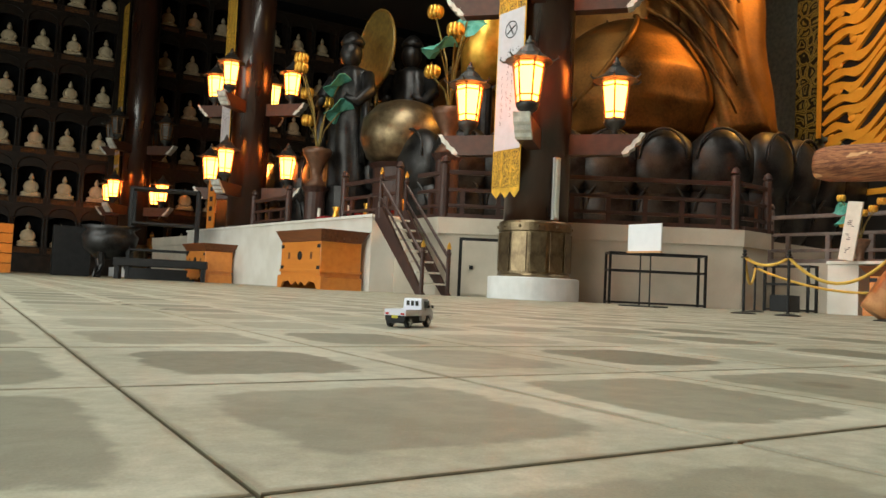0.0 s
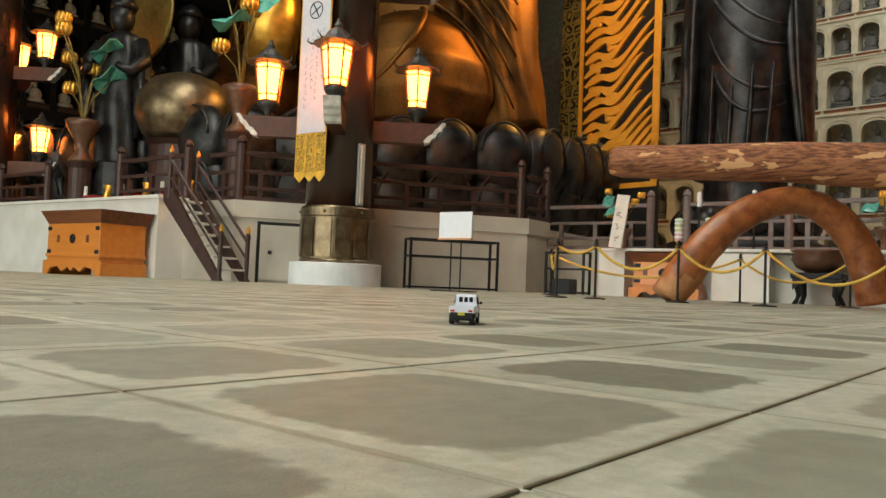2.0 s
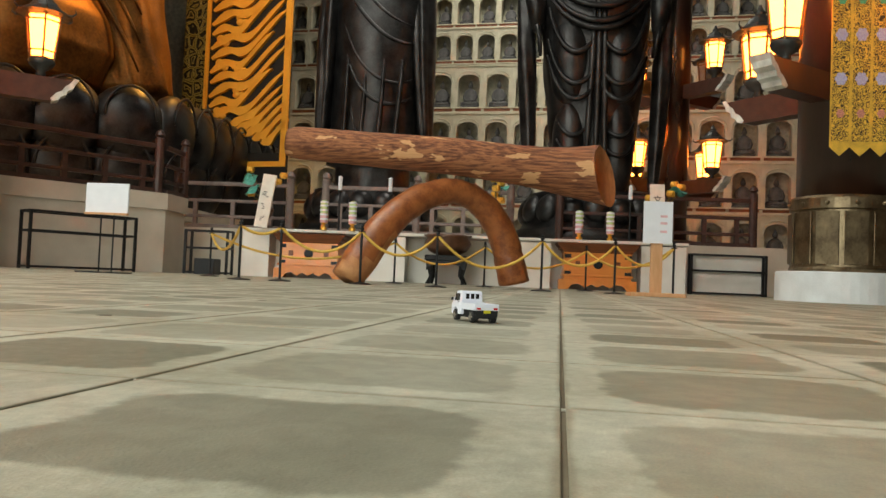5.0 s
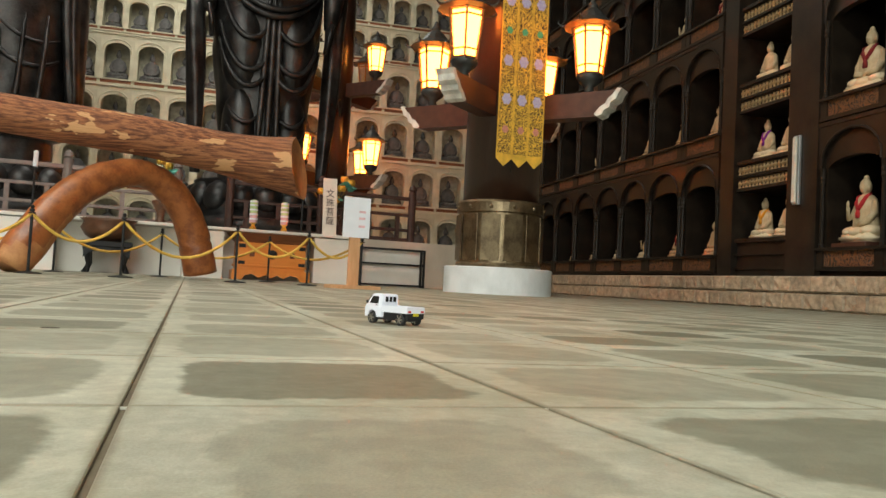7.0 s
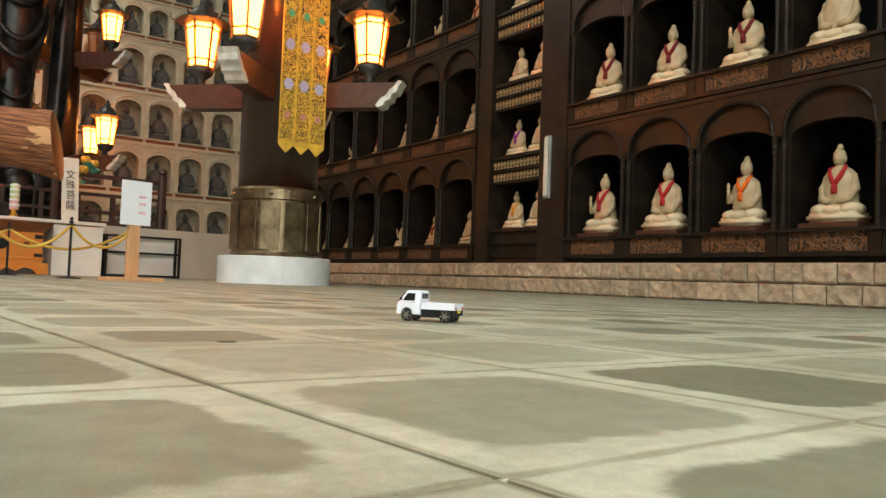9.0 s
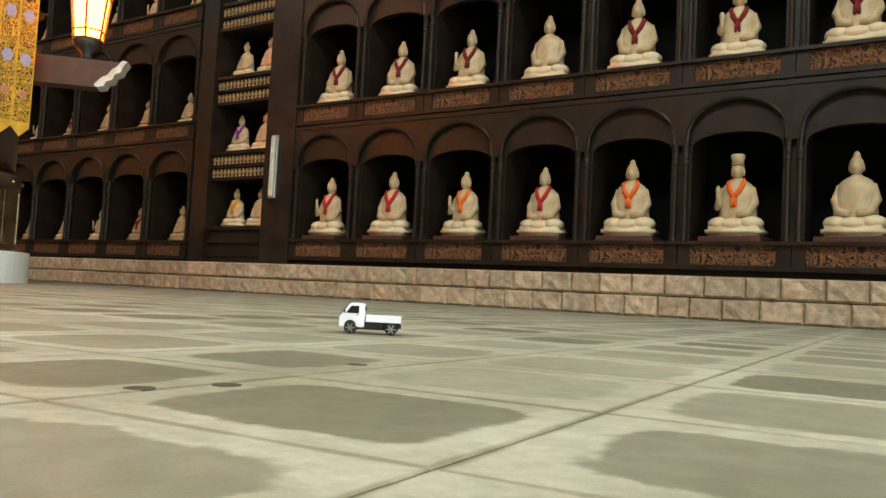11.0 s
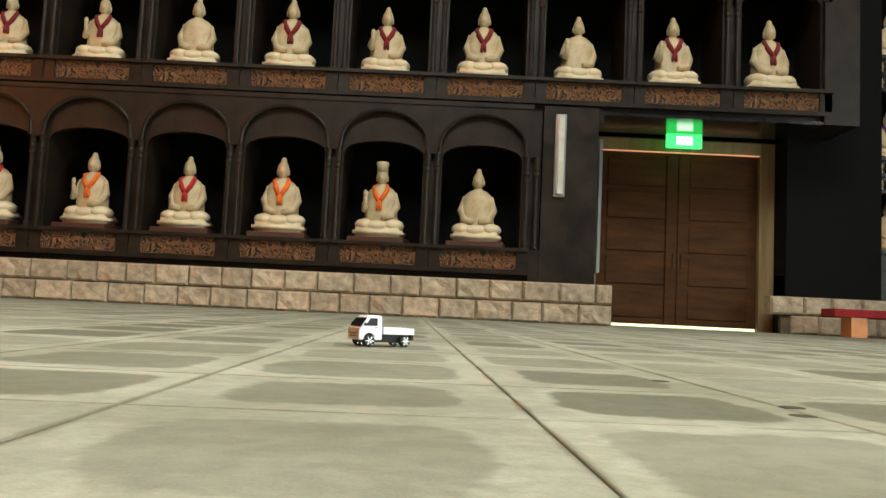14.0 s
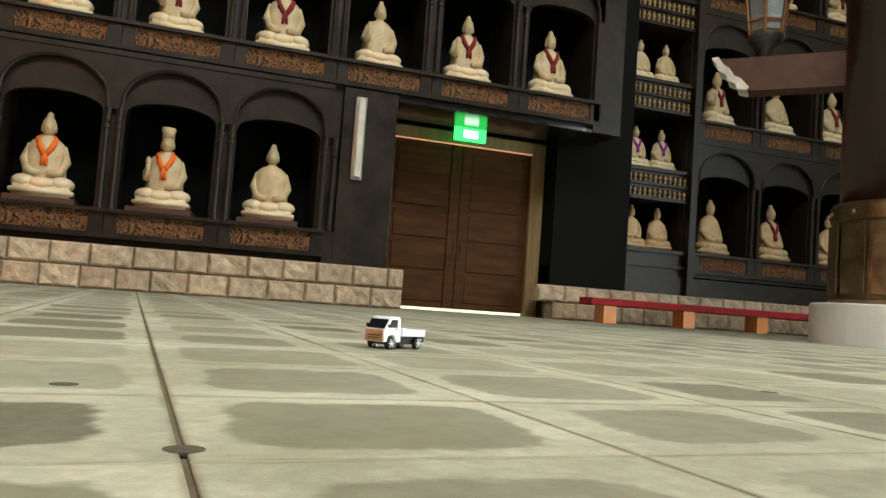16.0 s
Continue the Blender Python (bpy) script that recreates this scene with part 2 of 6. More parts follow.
M_WHITE = material("white_plaster", (0.78, 0.75, 0.69), 0.7, second=(0.66, 0.62, 0.55), scale=1.5, grain=60, bump=0.05)
M_GREYPLASTER = material("grey_plaster", (0.58, 0.52, 0.43), 0.75, second=(0.47, 0.42, 0.34), scale=1.5, grain=60, bump=0.05)
M_TIP = material("white_carved_tip", (0.75, 0.73, 0.66), 0.6, bump=0.2)
M_LANTERN = glow("lantern_pane", (1.0, 0.40, 0.065), LAMP)
M_UNLIT = material("frosted_pane", (0.42, 0.48, 0.52), 0.25, bump=0.02)
M_IRON = material("black_iron", (0.018, 0.018, 0.019), 0.5, 0.4, bump=0.1)
M_VERDIGRIS = material("patinated_lantern_metal", (0.075, 0.075, 0.07), 0.5, 0.6, second=(0.04, 0.04, 0.038))
M_LANFRAME = material("brass_lantern_frame", (0.30, 0.15, 0.05), 0.45, 0.5)
M_TUBE = material("tube_lamp_cover", (0.62, 0.62, 0.55), 0.4, second=(0.5, 0.5, 0.43), bump=0.02)
M_STEEL = material("brushed_steel", (0.62, 0.63, 0.62), 0.35, 0.8, stretch=(1, 1, 0.1))
M_DOOR = material("door_wood", (0.085, 0.034, 0.009), 0.7, second=(0.038, 0.014, 0.004), scale=2, grain=30, stretch=(0.6, 1, 4), bump=0.15, sheen=0.18)
M_DOORFRAME = material("door_frame_wood", (0.36, 0.25, 0.12), 0.5, second=(0.24, 0.16, 0.07), scale=3, grain=30, stretch=(4, 4, 0.4))
M_ORANGE = material("varnished_orange_wood", (0.74, 0.27, 0.045), 0.34, second=(0.58, 0.17, 0.025), scale=2.5, grain=30, stretch=(3, 0.5, 3), bump=0.03, coat=0.3, span=(0.3, 0.95))
M_ORANGEDARK = material("dark_varnished_wood", (0.22, 0.07, 0.022), 0.4, second=(0.13, 0.04, 0.012), scale=2.5, grain=22, stretch=(6, 0.6, 6), bump=0.08)
M_BARK = material("tree_bark", (0.37, 0.145, 0.06), 0.85, second=(0.13, 0.042, 0.018), scale=9, grain=26, stretch=(3.4, 0.20, 3.4), bump=1.0, span=(0.56, 0.78))
M_BARE = material("bare_wood", (0.55, 0.26, 0.10), 0.7, second=(0.40, 0.16, 0.055), scale=7, grain=40, bump=0.2)
M_ARCHWOOD = material("smooth_red_wood", (0.36, 0.118, 0.034), 0.36, second=(0.20, 0.058, 0.019), scale=6, grain=30, stretch=(1, 1, 1), bump=0.45, span=(0.52, 0.80))
M_ROPE = material("yellow_rope", (0.75, 0.47, 0.09), 0.8, second=(0.55, 0.30, 0.04), grain=120, bump=0.4)
M_GOLD = material("gold_leaf", (0.95, 0.55, 0.10), 0.35, 0.8, second=(0.7, 0.36, 0.05), scale=4, bump=0.05)
M_FLAMEGOLD = material("gold_paint", (0.92, 0.47, 0.05), 0.5, 0.25, second=(0.75, 0.34, 0.03), scale=1.5, bump=0.03)
M_PANELBLACK = material("black_board", (0.009, 0.008, 0.007), 0.55)
M_OLIVEGOLD = material("tarnished_gold", (0.24, 0.17, 0.04), 0.5, 0.4, second=(0.12, 0.08, 0.02))
M_LACE = carved("gold_lace", (0.85, 0.48, 0.05), (0.06, 0.03, 0.006), 10, 0.6, 0.1, 0.3)
M_GOLDCLOTH = material("gold_cloth", (0.85, 0.48, 0.05), 0.7, grain=150)
M_BANNERWHITE = material("white_banner_cloth", (0.58, 0.57, 0.62), 0.85, second=(0.52, 0.51, 0.55), grain=180, bump=0.05)
M_FLOWER = material("lilac_embroidery", (0.36, 0.28, 0.52), 0.8, second=(0.55, 0.5, 0.62), scale=60)
M_GREENFLOWER = material("green_embroidery", (0.12, 0.42, 0.2), 0.8, scale=60)
M_ROSE = material("rose_embroidery", (0.72, 0.28, 0.22), 0.8, scale=60)
M_PAPER = material("white_paper", (0.80, 0.80, 0.84), 0.8, second=(0.75, 0.75, 0.79), bump=0.02)
M_INK = material("black_ink", (0.02, 0.02, 0.025), 0.6)
M_PALEWOOD = material("pale_new_wood", (0.66, 0.36, 0.18), 0.6, second=(0.55, 0.28, 0.12), stretch=(4, 4, 0.5))
M_TABLET = material("weathered_white_board", (0.76, 0.72, 0.64), 0.7, second=(0.66, 0.62, 0.54), bump=0.05)
M_RAIL = material("red_brown_rail_wood", (0.058, 0.024, 0.017), 0.5, second=(0.03, 0.012, 0.009), bump=0.08)
M_PALERAIL = material("faded_rail_wood", (0.22, 0.17, 0.15), 0.55, second=(0.15, 0.11, 0.10))
M_GREEN = material("green_bronze_leaf", (0.12, 0.44, 0.36), 0.5, 0.1, second=(0.06, 0.28, 0.22))
M_POT = material("brown_vase", (0.16, 0.075, 0.04), 0.4, 0.3)
M_REDCLOTH = material("red_felt", (0.36, 0.012, 0.018), 0.9, grain=150)
M_TRUCK = material("white_toy_plastic", (0.82, 0.83, 0.90), 0.28, second=(0.78, 0.79, 0.86), bump=0.0)
M_TYRE = material("black_rubber", (0.018, 0.018, 0.018), 0.75)
M_TRUCKGLASS = material("dark_glazing", (0.012, 0.012, 0.014), 0.12, bump=0.0)
M_CHROME = material("chrome", (0.75, 0.75, 0.76), 0.18, 1.0, bump=0.0)
M_PLATE = material("yellow_plate", (0.85, 0.72, 0.03), 0.4, bump=0.0)
M_TAIL = material("red_lens", (0.75, 0.02, 0.02), 0.25, bump=0.0)
M_CARD = material("orange_grille", (0.66, 0.34, 0.15), 0.5, bump=0.02)
M_PINK = material("pink_paper", (0.85, 0.50, 0.52), 0.8)
M_LIME = material("pale_green_paper", (0.62, 0.78, 0.36), 0.8)
M_CEILING = material("dark_coffered_ceiling", (0.06, 0.042, 0.03), 0.7)
M_EXIT = glow("exit_sign_green", (0.05, 1.0, 0.16), 1.6)
M_EXITWHITE = glow("exit_sign_white", (0.75, 1.0, 0.80), 3.0)
M_GAP = glow("daylight_gap", (0.85, 0.95, 0.55), 1.2)
M_CASEGLASS = material("dark_display_glass", (0.03, 0.03, 0.03), 0.08, bump=0.0)


# ---- building helpers ----
def mesh_of(bm, *mats, smooth=False):
    me = bpy.data.meshes.new("mesh")
    bm.to_mesh(me)
    bm.free()
    for m in mats:
        me.materials.append(m)
    if smooth:
        me.polygons.foreach_set("use_smooth", [True] * len(me.polygons))
    return me


def part(name, bm, mat, parent, label="", smooth=False, m=None):
    data = bm if isinstance(bm, bpy.types.Mesh) else mesh_of(bm, mat, smooth=smooth)
    ob = new(name, data)
    ob.parent = parent
    if m is not None:
        ob.matrix_basis = m
    return tagged(ob, label)


def thing(name, m, label, category, group="", kind=""):
    ob = new(name)
    ob.empty_display_size = 0.1
    ob.matrix_basis = m
    return tagged(ob, label, category, group, kind)


def solid(name, bm, mat, label, category, m=None, group="", kind="", smooth=False):
    data = bm if isinstance(bm, bpy.types.Mesh) else mesh_of(bm, mat, smooth=smooth)
    ob = new(name, data)
    if m is not None:
        ob.matrix_basis = m
    return tagged(ob, label, category, group, kind)


def box(x0, y0, z0, x1, y1, z1, bevel=0.0, bm=None):
    own = bmesh.new()
    bmesh.ops.create_cube(own, size=1)
    for v in own.verts:
        v.co = Vector(((x0, x1)[v.co.x > 0], (y0, y1)[v.co.y > 0], (z0, z1)[v.co.z > 0]))
    if bevel:
        bmesh.ops.bevel(own, geom=own.edges[:], offset=bevel, segments=1, affect="EDGES")
    return merge(bm, own)


def merge(bm, own, m=None):
    if m is not None:
        bmesh.ops.transform(own, matrix=m, verts=own.verts)
    if bm is None:
        return own
    me = bpy.data.meshes.new("tmp")
    own.to_mesh(me)
    own.free()
    bm.from_mesh(me)
    bpy.data.meshes.remove(me)
    return bm


def lathe(profile, seg=20, bm=None, m=None):
    """A turned form from (radius, height) pairs."""
    own = bmesh.new()
    rings = []
    for r, z in profile:
        rings.append([own.verts.new((r * math.cos(2 * math.pi * k / seg), r * math.sin(2 * math.pi * k / seg), z)) for k in range(seg)])
    for a, b in zip(rings, rings[1:]):
        for k in range(seg):
            own.faces.new((a[k], a[(k + 1) % seg], b[(k + 1) % seg], b[k]))
    own.faces.new(rings[0][::-1])
    own.faces.new(rings[-1])
    return merge(bm, own, m)


def ball(c, r, bm=None, seg=12, rot=None):
    own = bmesh.new()
    bmesh.ops.create_uvsphere(own, u_segments=seg, v_segments=max(6, seg // 2 + 2), radius=1)
    t = Matrix.Translation(c) @ (rot.to_4x4() if rot else Matrix()) @ Matrix.Diagonal((*r, 1))
    return merge(bm, own, t)


def rod(p, q, r, seg=8, bm=None, r2=None):
    p, q = Vector(p), Vector(q)
    own = bmesh.new()
    bmesh.ops.create_cone(own, cap_ends=True, segments=seg, radius1=r, radius2=r if r2 is None else r2, depth=(q - p).length)
    t = Matrix.Translation((p + q) / 2) @ (q - p).to_track_quat("Z", "Y").to_matrix().to_4x4()
    return merge(bm, own, t)


def tube(points, radii, seg=10, bm=None):
    """A round bar that follows points, with its radius at each."""
    own = bmesh.new()
    pts = [Vector(p) for p in points]
    rings = []
    up = Vector((0, 0, 1))
    for i, p in enumerate(pts):
        d = (pts[min(i + 1, len(pts) - 1)] - pts[max(i - 1, 0)]).normalized()
        s = d.cross(up if abs(d.z) < 0.95 else Vector((1, 0, 0))).normalized()
        u = s.cross(d)
        r = radii[i] if isinstance(radii, (list, tuple)) else radii
        rings.append([own.verts.new(p + (s * math.cos(2 * math.pi * k / seg) + u * math.sin(2 * math.pi * k / seg)) * r) for k in range(seg)])
    for a, b in zip(rings, rings[1:]):
        for k in range(seg):
            own.faces.new((a[k], a[(k + 1) % seg], b[(k + 1) % seg], b[k]))
    own.faces.new(rings[0][::-1])
    own.faces.new(rings[-1])
    bmesh.ops.recalc_face_normals(own, faces=own.faces)
    return merge(bm, own)


def prism(outline, y0, y1, bm=None):
    """An outline in x and z, given thickness along y."""
    own = bmesh.new()
    a = [own.verts.new((x, y0, z)) for x, z in outline]
    b = [own.verts.new((x, y1, z)) for x, z in outline]
    own.faces.new(a)
    own.faces.new(b[::-1])
    for k in range(len(a)):
        j = (k + 1) % len(a)
        own.faces.new((a[k], b[k], b[j], a[j]))
    bmesh.ops.recalc_face_normals(own, faces=own.faces)
    return merge(bm, own)


# the temple's own axes: a towards the great statue, b along the row of pillars
AXIS = radians(8.3)
ORIGIN = Vector((9.78, 13.2, 0))


def temple(a, b, z=0.0, turn=0.0):
    """A pose in the temple's axes: local x runs along a, local y along b."""
    return Matrix.Translation(ORIGIN) @ Matrix.Rotation(AXIS, 4, "Z") @ pose(a, b, z, 0, 0, turn)


def place(a, b, z=0.0):
    return temple(a, b, z).translation


# ---- large structure ----
SOUTH = -6.87      # face of the south gallery
floor = solid("floor", box(-16, -12, -0.3, 32, 48, -0.0045), M_JOINT, "hall floor of worn square cement slabs", "floor", kind="structure")

WALLH = 17.0
solid("ceiling", box(-15, -10, WALLH, 34, 48, WALLH + 0.3), M_CEILING, "dark high hall ceiling", "ceiling", kind="structure")
wall_west = thing("wall_west", pose(0, 0, 0), "dark west wall with wide open fronts", "wall", kind="structure")
for y0, y1, z0, z1 in ((-10, -4, 0, WALLH), (28, 48, 0, WALLH), (-4, 28, 8.2, WALLH)):
    part("panel", box(-14.3, y0, z0, -14.0, y1, z1), M_CREAM, wall_west)


def arc(hw, z0, rise, n=12):
    return [(hw * math.cos(math.pi * k / n), z0 + rise * math.sin(math.pi * k / n) ** 0.8) for k in range(n + 1)]


BAY = 1.51
HALF = BAY / 2


def gallery_meshes(black, panel):
    shelf = box(-HALF, -0.95, -0.05, HALF, 0.05, 0.0)
    box(-HALF, -0.10, -0.40, HALF, 0.01, -0.33, bm=shelf)
    box(-HALF, -1.1, -0.47, HALF, -0.10, -0.05, bm=shelf)
    for s in (-1, 1):
        box(s * 0.667 - 0.085, -0.10, -0.33, s * 0.655 + 0.09, 0.0, -0.05, bm=shelf)
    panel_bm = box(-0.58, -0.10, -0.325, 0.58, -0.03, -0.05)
    pier = box(-0.145, -1.1, 0, 0.145, -0.10, 2.2)
    for s in (-1, 1):
        lathe([(0.05, 0), (0.05, 0.06), (0.038, 0.08), (0.036, 1.10), (0.05, 1.12), (0.05, 1.16), (0.04, 1.18), (0.05, 1.21), (0.05, 1.25), (0.042, 1.27), (0.06, 1.40)],
              8, pier, Matrix.Translation((s * 0.075, -0.05, 0)))
    arch = prism([(-HALF, 1.38), (-HALF, 2.17), (HALF, 2.17), (HALF, 1.38)] + arc(0.665, 1.40, 0.62), -0.08, 0.0)
    prism([(-HALF + 0.02, 1.32), (-HALF + 0.02, 2.1), (HALF - 0.02, 2.1), (HALF - 0.02, 1.32)] + [(x, z) for x, z in arc(0.61, 1.33, 0.23)], -0.22, -0.085, bm=arch)
    tube([(x, 0.0, z) for x, z in arc(0.665, 1.40, 0.62)], 0.028, 6, arch)
    box(-HALF, -0.10, 2.13, HALF, 0.02, 2.2, bm=arch)
    return mesh_of(shelf, black), mesh_of(panel_bm, panel), mesh_of(pier, black), mesh_of(arch, black)


DARK_GALLERY = gallery_meshes(M_BLACK, M_CARVED)


def seated(scarf=None, raised=False, tall=False, stone=None, base=None):
    """A seated figure in a draped robe on a rounded block, one mesh, with or without a cloth round its neck."""
    stone, base = stone or M_ROBE, base or stone or M_STATUE
    bm = box(-0.42, -0.26, 0, 0.42, 0.26, 0.15)
    bmesh.ops.bevel(bm, geom=bm.edges[:], offset=0.05, segments=2, affect="EDGES")
    for s in (-1, 1):
        ball((s * 0.24, 0.03, 0.19), (0.19, 0.22, 0.10), bm, 12)
    ball((0, 0.10, 0.18), (0.25, 0.16, 0.085), bm, 12)
    k0 = len(bm.faces)
    body = bmesh.new()
    rings = []
    prof = [(0.16, 0.30, 0.20), (0.26, 0.295, 0.195), (0.40, 0.285, 0.175), (0.54, 0.275, 0.165), (0.66, 0.255, 0.155), (0.73, 0.215, 0.14), (0.775, 0.15, 0.11), (0.80, 0.085, 0.085), (0.83, 0.062, 0.066)]
    for z, w, d in prof:
        ring = []
        for k in range(20):
            a = 2 * math.pi * k / 20
            f = 1 + 0.035 * math.sin(5 * a + 9 * z) * (z < 0.7)
            ring.append(body.verts.new((w * f * math.cos(a), -0.04 + d * f * math.sin(a), z)))
        rings.append(ring)
    for a, b in zip(rings, rings[1:]):
        for k in range(20):
            body.faces.new((a[k], a[(k + 1) % 20], b[(k + 1) % 20], b[k]))
    body.faces.new(rings[0][::-1])
    body.faces.new(rings[-1])
    merge(bm, body)
    for q in range(4):
        tube([(-0.20 + 0.03 * q, 0.03, 0.70 - 0.02 * q), (-0.06 + 0.02 * q, 0.118, 0.54 - 0.03 * q), (0.14, 0.110, 0.38 - 0.03 * q)], [0.009, 0.013, 0.008], 5, bm)
    for s in (-1, 1):
        if raised and s > 0:
            tube([(0.20, -0.02, 0.68), (0.27, 0.02, 0.48), (0.25, 0.14, 0.42), (0.235, 0.17, 0.52), (0.235, 0.175, 0.60)], [0.06, 0.07, 0.055, 0.032, 0.034], 8, bm)
            ball((0.235, 0.18, 0.645), (0.042, 0.02, 0.065), bm, 8)
        else:
            tube([(s * 0.21, -0.03, 0.68), (s * 0.27, 0.0, 0.48), (s * 0.22, 0.11, 0.33), (s * 0.05, 0.17, 0.30)], [0.06, 0.075, 0.06, 0.04], 8, bm)
    ball((0, -0.015, 0.935), (0.098, 0.112, 0.135), bm, 14)
    ball((0, 0.09, 0.915), (0.016, 0.02, 0.03), bm, 6)
    for s in (-1, 1):
        ball((s * 0.098, -0.02, 0.905), (0.012, 0.024, 0.052), bm, 6)
    if tall:
        lathe([(0.10, 1.00), (0.092, 1.07), (0.115, 1.13), (0.10, 1.155), (0.04, 1.165)], 12, bm)
    else:
        ball((0, -0.025, 1.065), (0.052, 0.056, 0.065), bm, 8)
    k = len(bm.faces)
    if scarf:
        for s in (-1, 1):
            tube([(s * 0.075, -0.07, 0.82), (s * 0.12, 0.05, 0.755), (s * 0.085, 0.105, 0.66), (0.012 * s, 0.13, 0.55)], [0.026, 0.040, 0.044, 0.038], 6, bm)
        for s in (-1, 1):
            tube([(0, 0.128, 0.565), (0.022 * s, 0.138, 0.48), (0.032 * s, 0.145, 0.41)], [0.034, 0.032, 0.022], 6, bm)
    bm.faces.ensure_lookup_table()
    for f in bm.faces[:k0]:
        f.material_index = 2
    for f in bm.faces[k:]:
        f.material_index = 1
    return mesh_of(bm, stone, M_SCARF.get(scarf, stone), base, smooth=True)


FIGURES = {
    "orange": seated("orange"), "orange_raised": seated("orange", True), "orange_tall": seated("orange", True, True), "red": seated("red"), "red_raised": seated("red", True),
    "dark": seated("dark"), "dark_raised": seated("dark", True), "plain": seated(), "plain_raised": seated(None, True), "purple": seated("purple"), "yellow": seated("yellow"),
    "warm": seated(None, False, False, M_STATUE_W), "warm_dark": seated("dark", False, False, M_STATUE_W), "grey": seated(None, False, False, M_GREYSTATUE), "gold": seated(None, False, False, M_GOLDSTATUE),
}
FIGURE_WORDS = {
    "orange": "pale marble seated statue with an orange neck cloth", "orange_raised": "pale marble seated statue, hand raised, orange neck cloth",
    "orange_tall": "pale marble seated statue with a crown and orange cloth", "red": "pale marble seated statue with a red neck cloth", "red_raised": "pale marble seated statue, hand raised, red neck cloth",
    "dark": "pale marble seated statue with a dark red cloth", "dark_raised": "pale marble seated statue, hand raised, dark red cloth", "plain": "pale marble seated statue on a low slab",
    "plain_raised": "pale marble seated statue with one hand raised", "purple": "small marble seated statue with a purple cloth", "yellow": "small marble seated statue with a yellow cloth",
    "warm": "warm brown stone seated statue on a slab", "warm_dark": "brown stone seated statue with a dark red cloth", "grey": "dark grey stone seated statue in a niche", "gold": "gilded seated statue in a wall niche",
}
PLINTH = mesh_of(box(-0.44, -0.28, 0, 0.44, 0.30, 0.085, 0.008), M_ARM)


def figure(kind, m, size=1.0, group="statues in the wall niches", plinth=False):
    if plinth:
        solid("wooden_plinth", PLINTH, None, "low wooden plinth under a niche statue", "plinth", m, "plinths of the niche statues")
        m = m @ pose(0, 0, 0.085)
    return solid("seated_statue", FIGURES[kind], None, FIGURE_WORDS[kind], "statue", m @ Matrix.Diagonal((size * 0.92, size * 0.92, size * 1.05, 1)), group)


rng = random.Random(4)


def gallery(wall, m, centres, zf, ends, choose, size=1.0, turn=0.0, plinth=False, depth=0.38):
    """A storey of arched niches along a wall, each with its figure."""
    shelf, panel, pier, arch = DARK_GALLERY
    for i, x in enumerate(centres):
        t = m @ pose(x, 0, zf)
        part("shelf", shelf, None, wall, m=t)
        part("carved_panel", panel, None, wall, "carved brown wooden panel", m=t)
        part("arch_panel", arch, None, wall, m=t)
        kind = choose(i)
        if kind:
            figure(kind, m @ pose(x + 0.05 + rng.uniform(-0.03, 0.03), -depth, zf, 0, 0, turn + rng.uniform(-6, 6)), size * rng.uniform(0.95, 1.04), plinth=plinth)
    for x in ends:
        part("pier", pier, None, wall, m=m @ pose(x, 0, zf))


south_m = pose(0, SOUTH, 0)
wall_south = solid("wall_south", box(-4.45, SOUTH - 1.4, 3.2, 33, SOUTH - 1.1, WALLH), M_NICHE_SHADE, "black lacquered gallery wall of arched statue niches", "wall", kind="structure")
part("backing", box(-1.0, SOUTH - 1.4, 0, 33, SOUTH - 1.1, 3.2), M_NICHE_SHADE, wall_south)
# lower storey beside the door: seven niches
low = [0.75 + BAY * i for i in range(7)]
row1 = ["plain", "orange_tall", "orange", "red", "orange_raised", "red", "red_raised"]
gallery(wall_south, south_m, low, 1.10, [x - HALF for x in low] + [low[-1] + HALF], lambda i: row1[i], plinth=True, turn=-3)
up = [0.75 + BAY * i for i in range(-3, 7)]
row2 = ["dark", "dark_raised", "plain_raised", "dark", "dark_raised", "dark", "plain", "dark_raised", "dark", "dark"]
gallery(wall_south, south_m, up, 3.73, [x - HALF for x in up] + [up[-1] + HALF], lambda i: row2[(i + 0) % 10], turn=3)
for k in (2, 3):
    gallery(wall_south, south_m, up, 1.10 + 2.63 * k, [x - HALF for x in up] + [up[-1] + HALF], lambda i: row2[(3 * i + k) % 10])
east = [14.32 + BAY * i for i in range(10)]
for k in range(5):
    gallery(wall_south, south_m, east, 1.10 + 2.63 * k - 0.05, [x - HALF for x in east] + [east[-1] + HALF], lambda i: ("warm", "plain", "warm_dark", "warm", "plain_raised")[(2 * i + k) % 5], turn=-4, size=0.68, depth=0.50)
# plain black wall round the lamp beside the door, the plinth and pilasters
part("panel", box(-1.0, SOUTH - 1.1, 0.55, 0.75 - HALF - 0.16, SOUTH - 0.02, 3.30), M_BLACK, wall_south)
part("panel", box(-0.165, SOUTH - 1.1, 0.55, -0.007, SOUTH - 0.03, 1.09), M_BLACK, wall_south)
part("skirting", box(-1.0, SOUTH - 1.1, 0.0, 33, SOUTH - 0.10, 0.74), M_BLACK, wall_south)
part("pilaster", box(10.55, SOUTH - 1.1, 0.55, 11.33, SOUTH + 0.03, WALLH), M_BLACK, wall_south)
part("pilaster", box(12.98, SOUTH - 1.1, 0.55, 13.45, SOUTH + 0.03, WALLH), M_BLACK, wall_south)
part("soffit", box(-4.45, SOUTH - 1.6, 3.20, -1.0, SOUTH - 0.02, 3.25), M_GLOSS, wall_south)
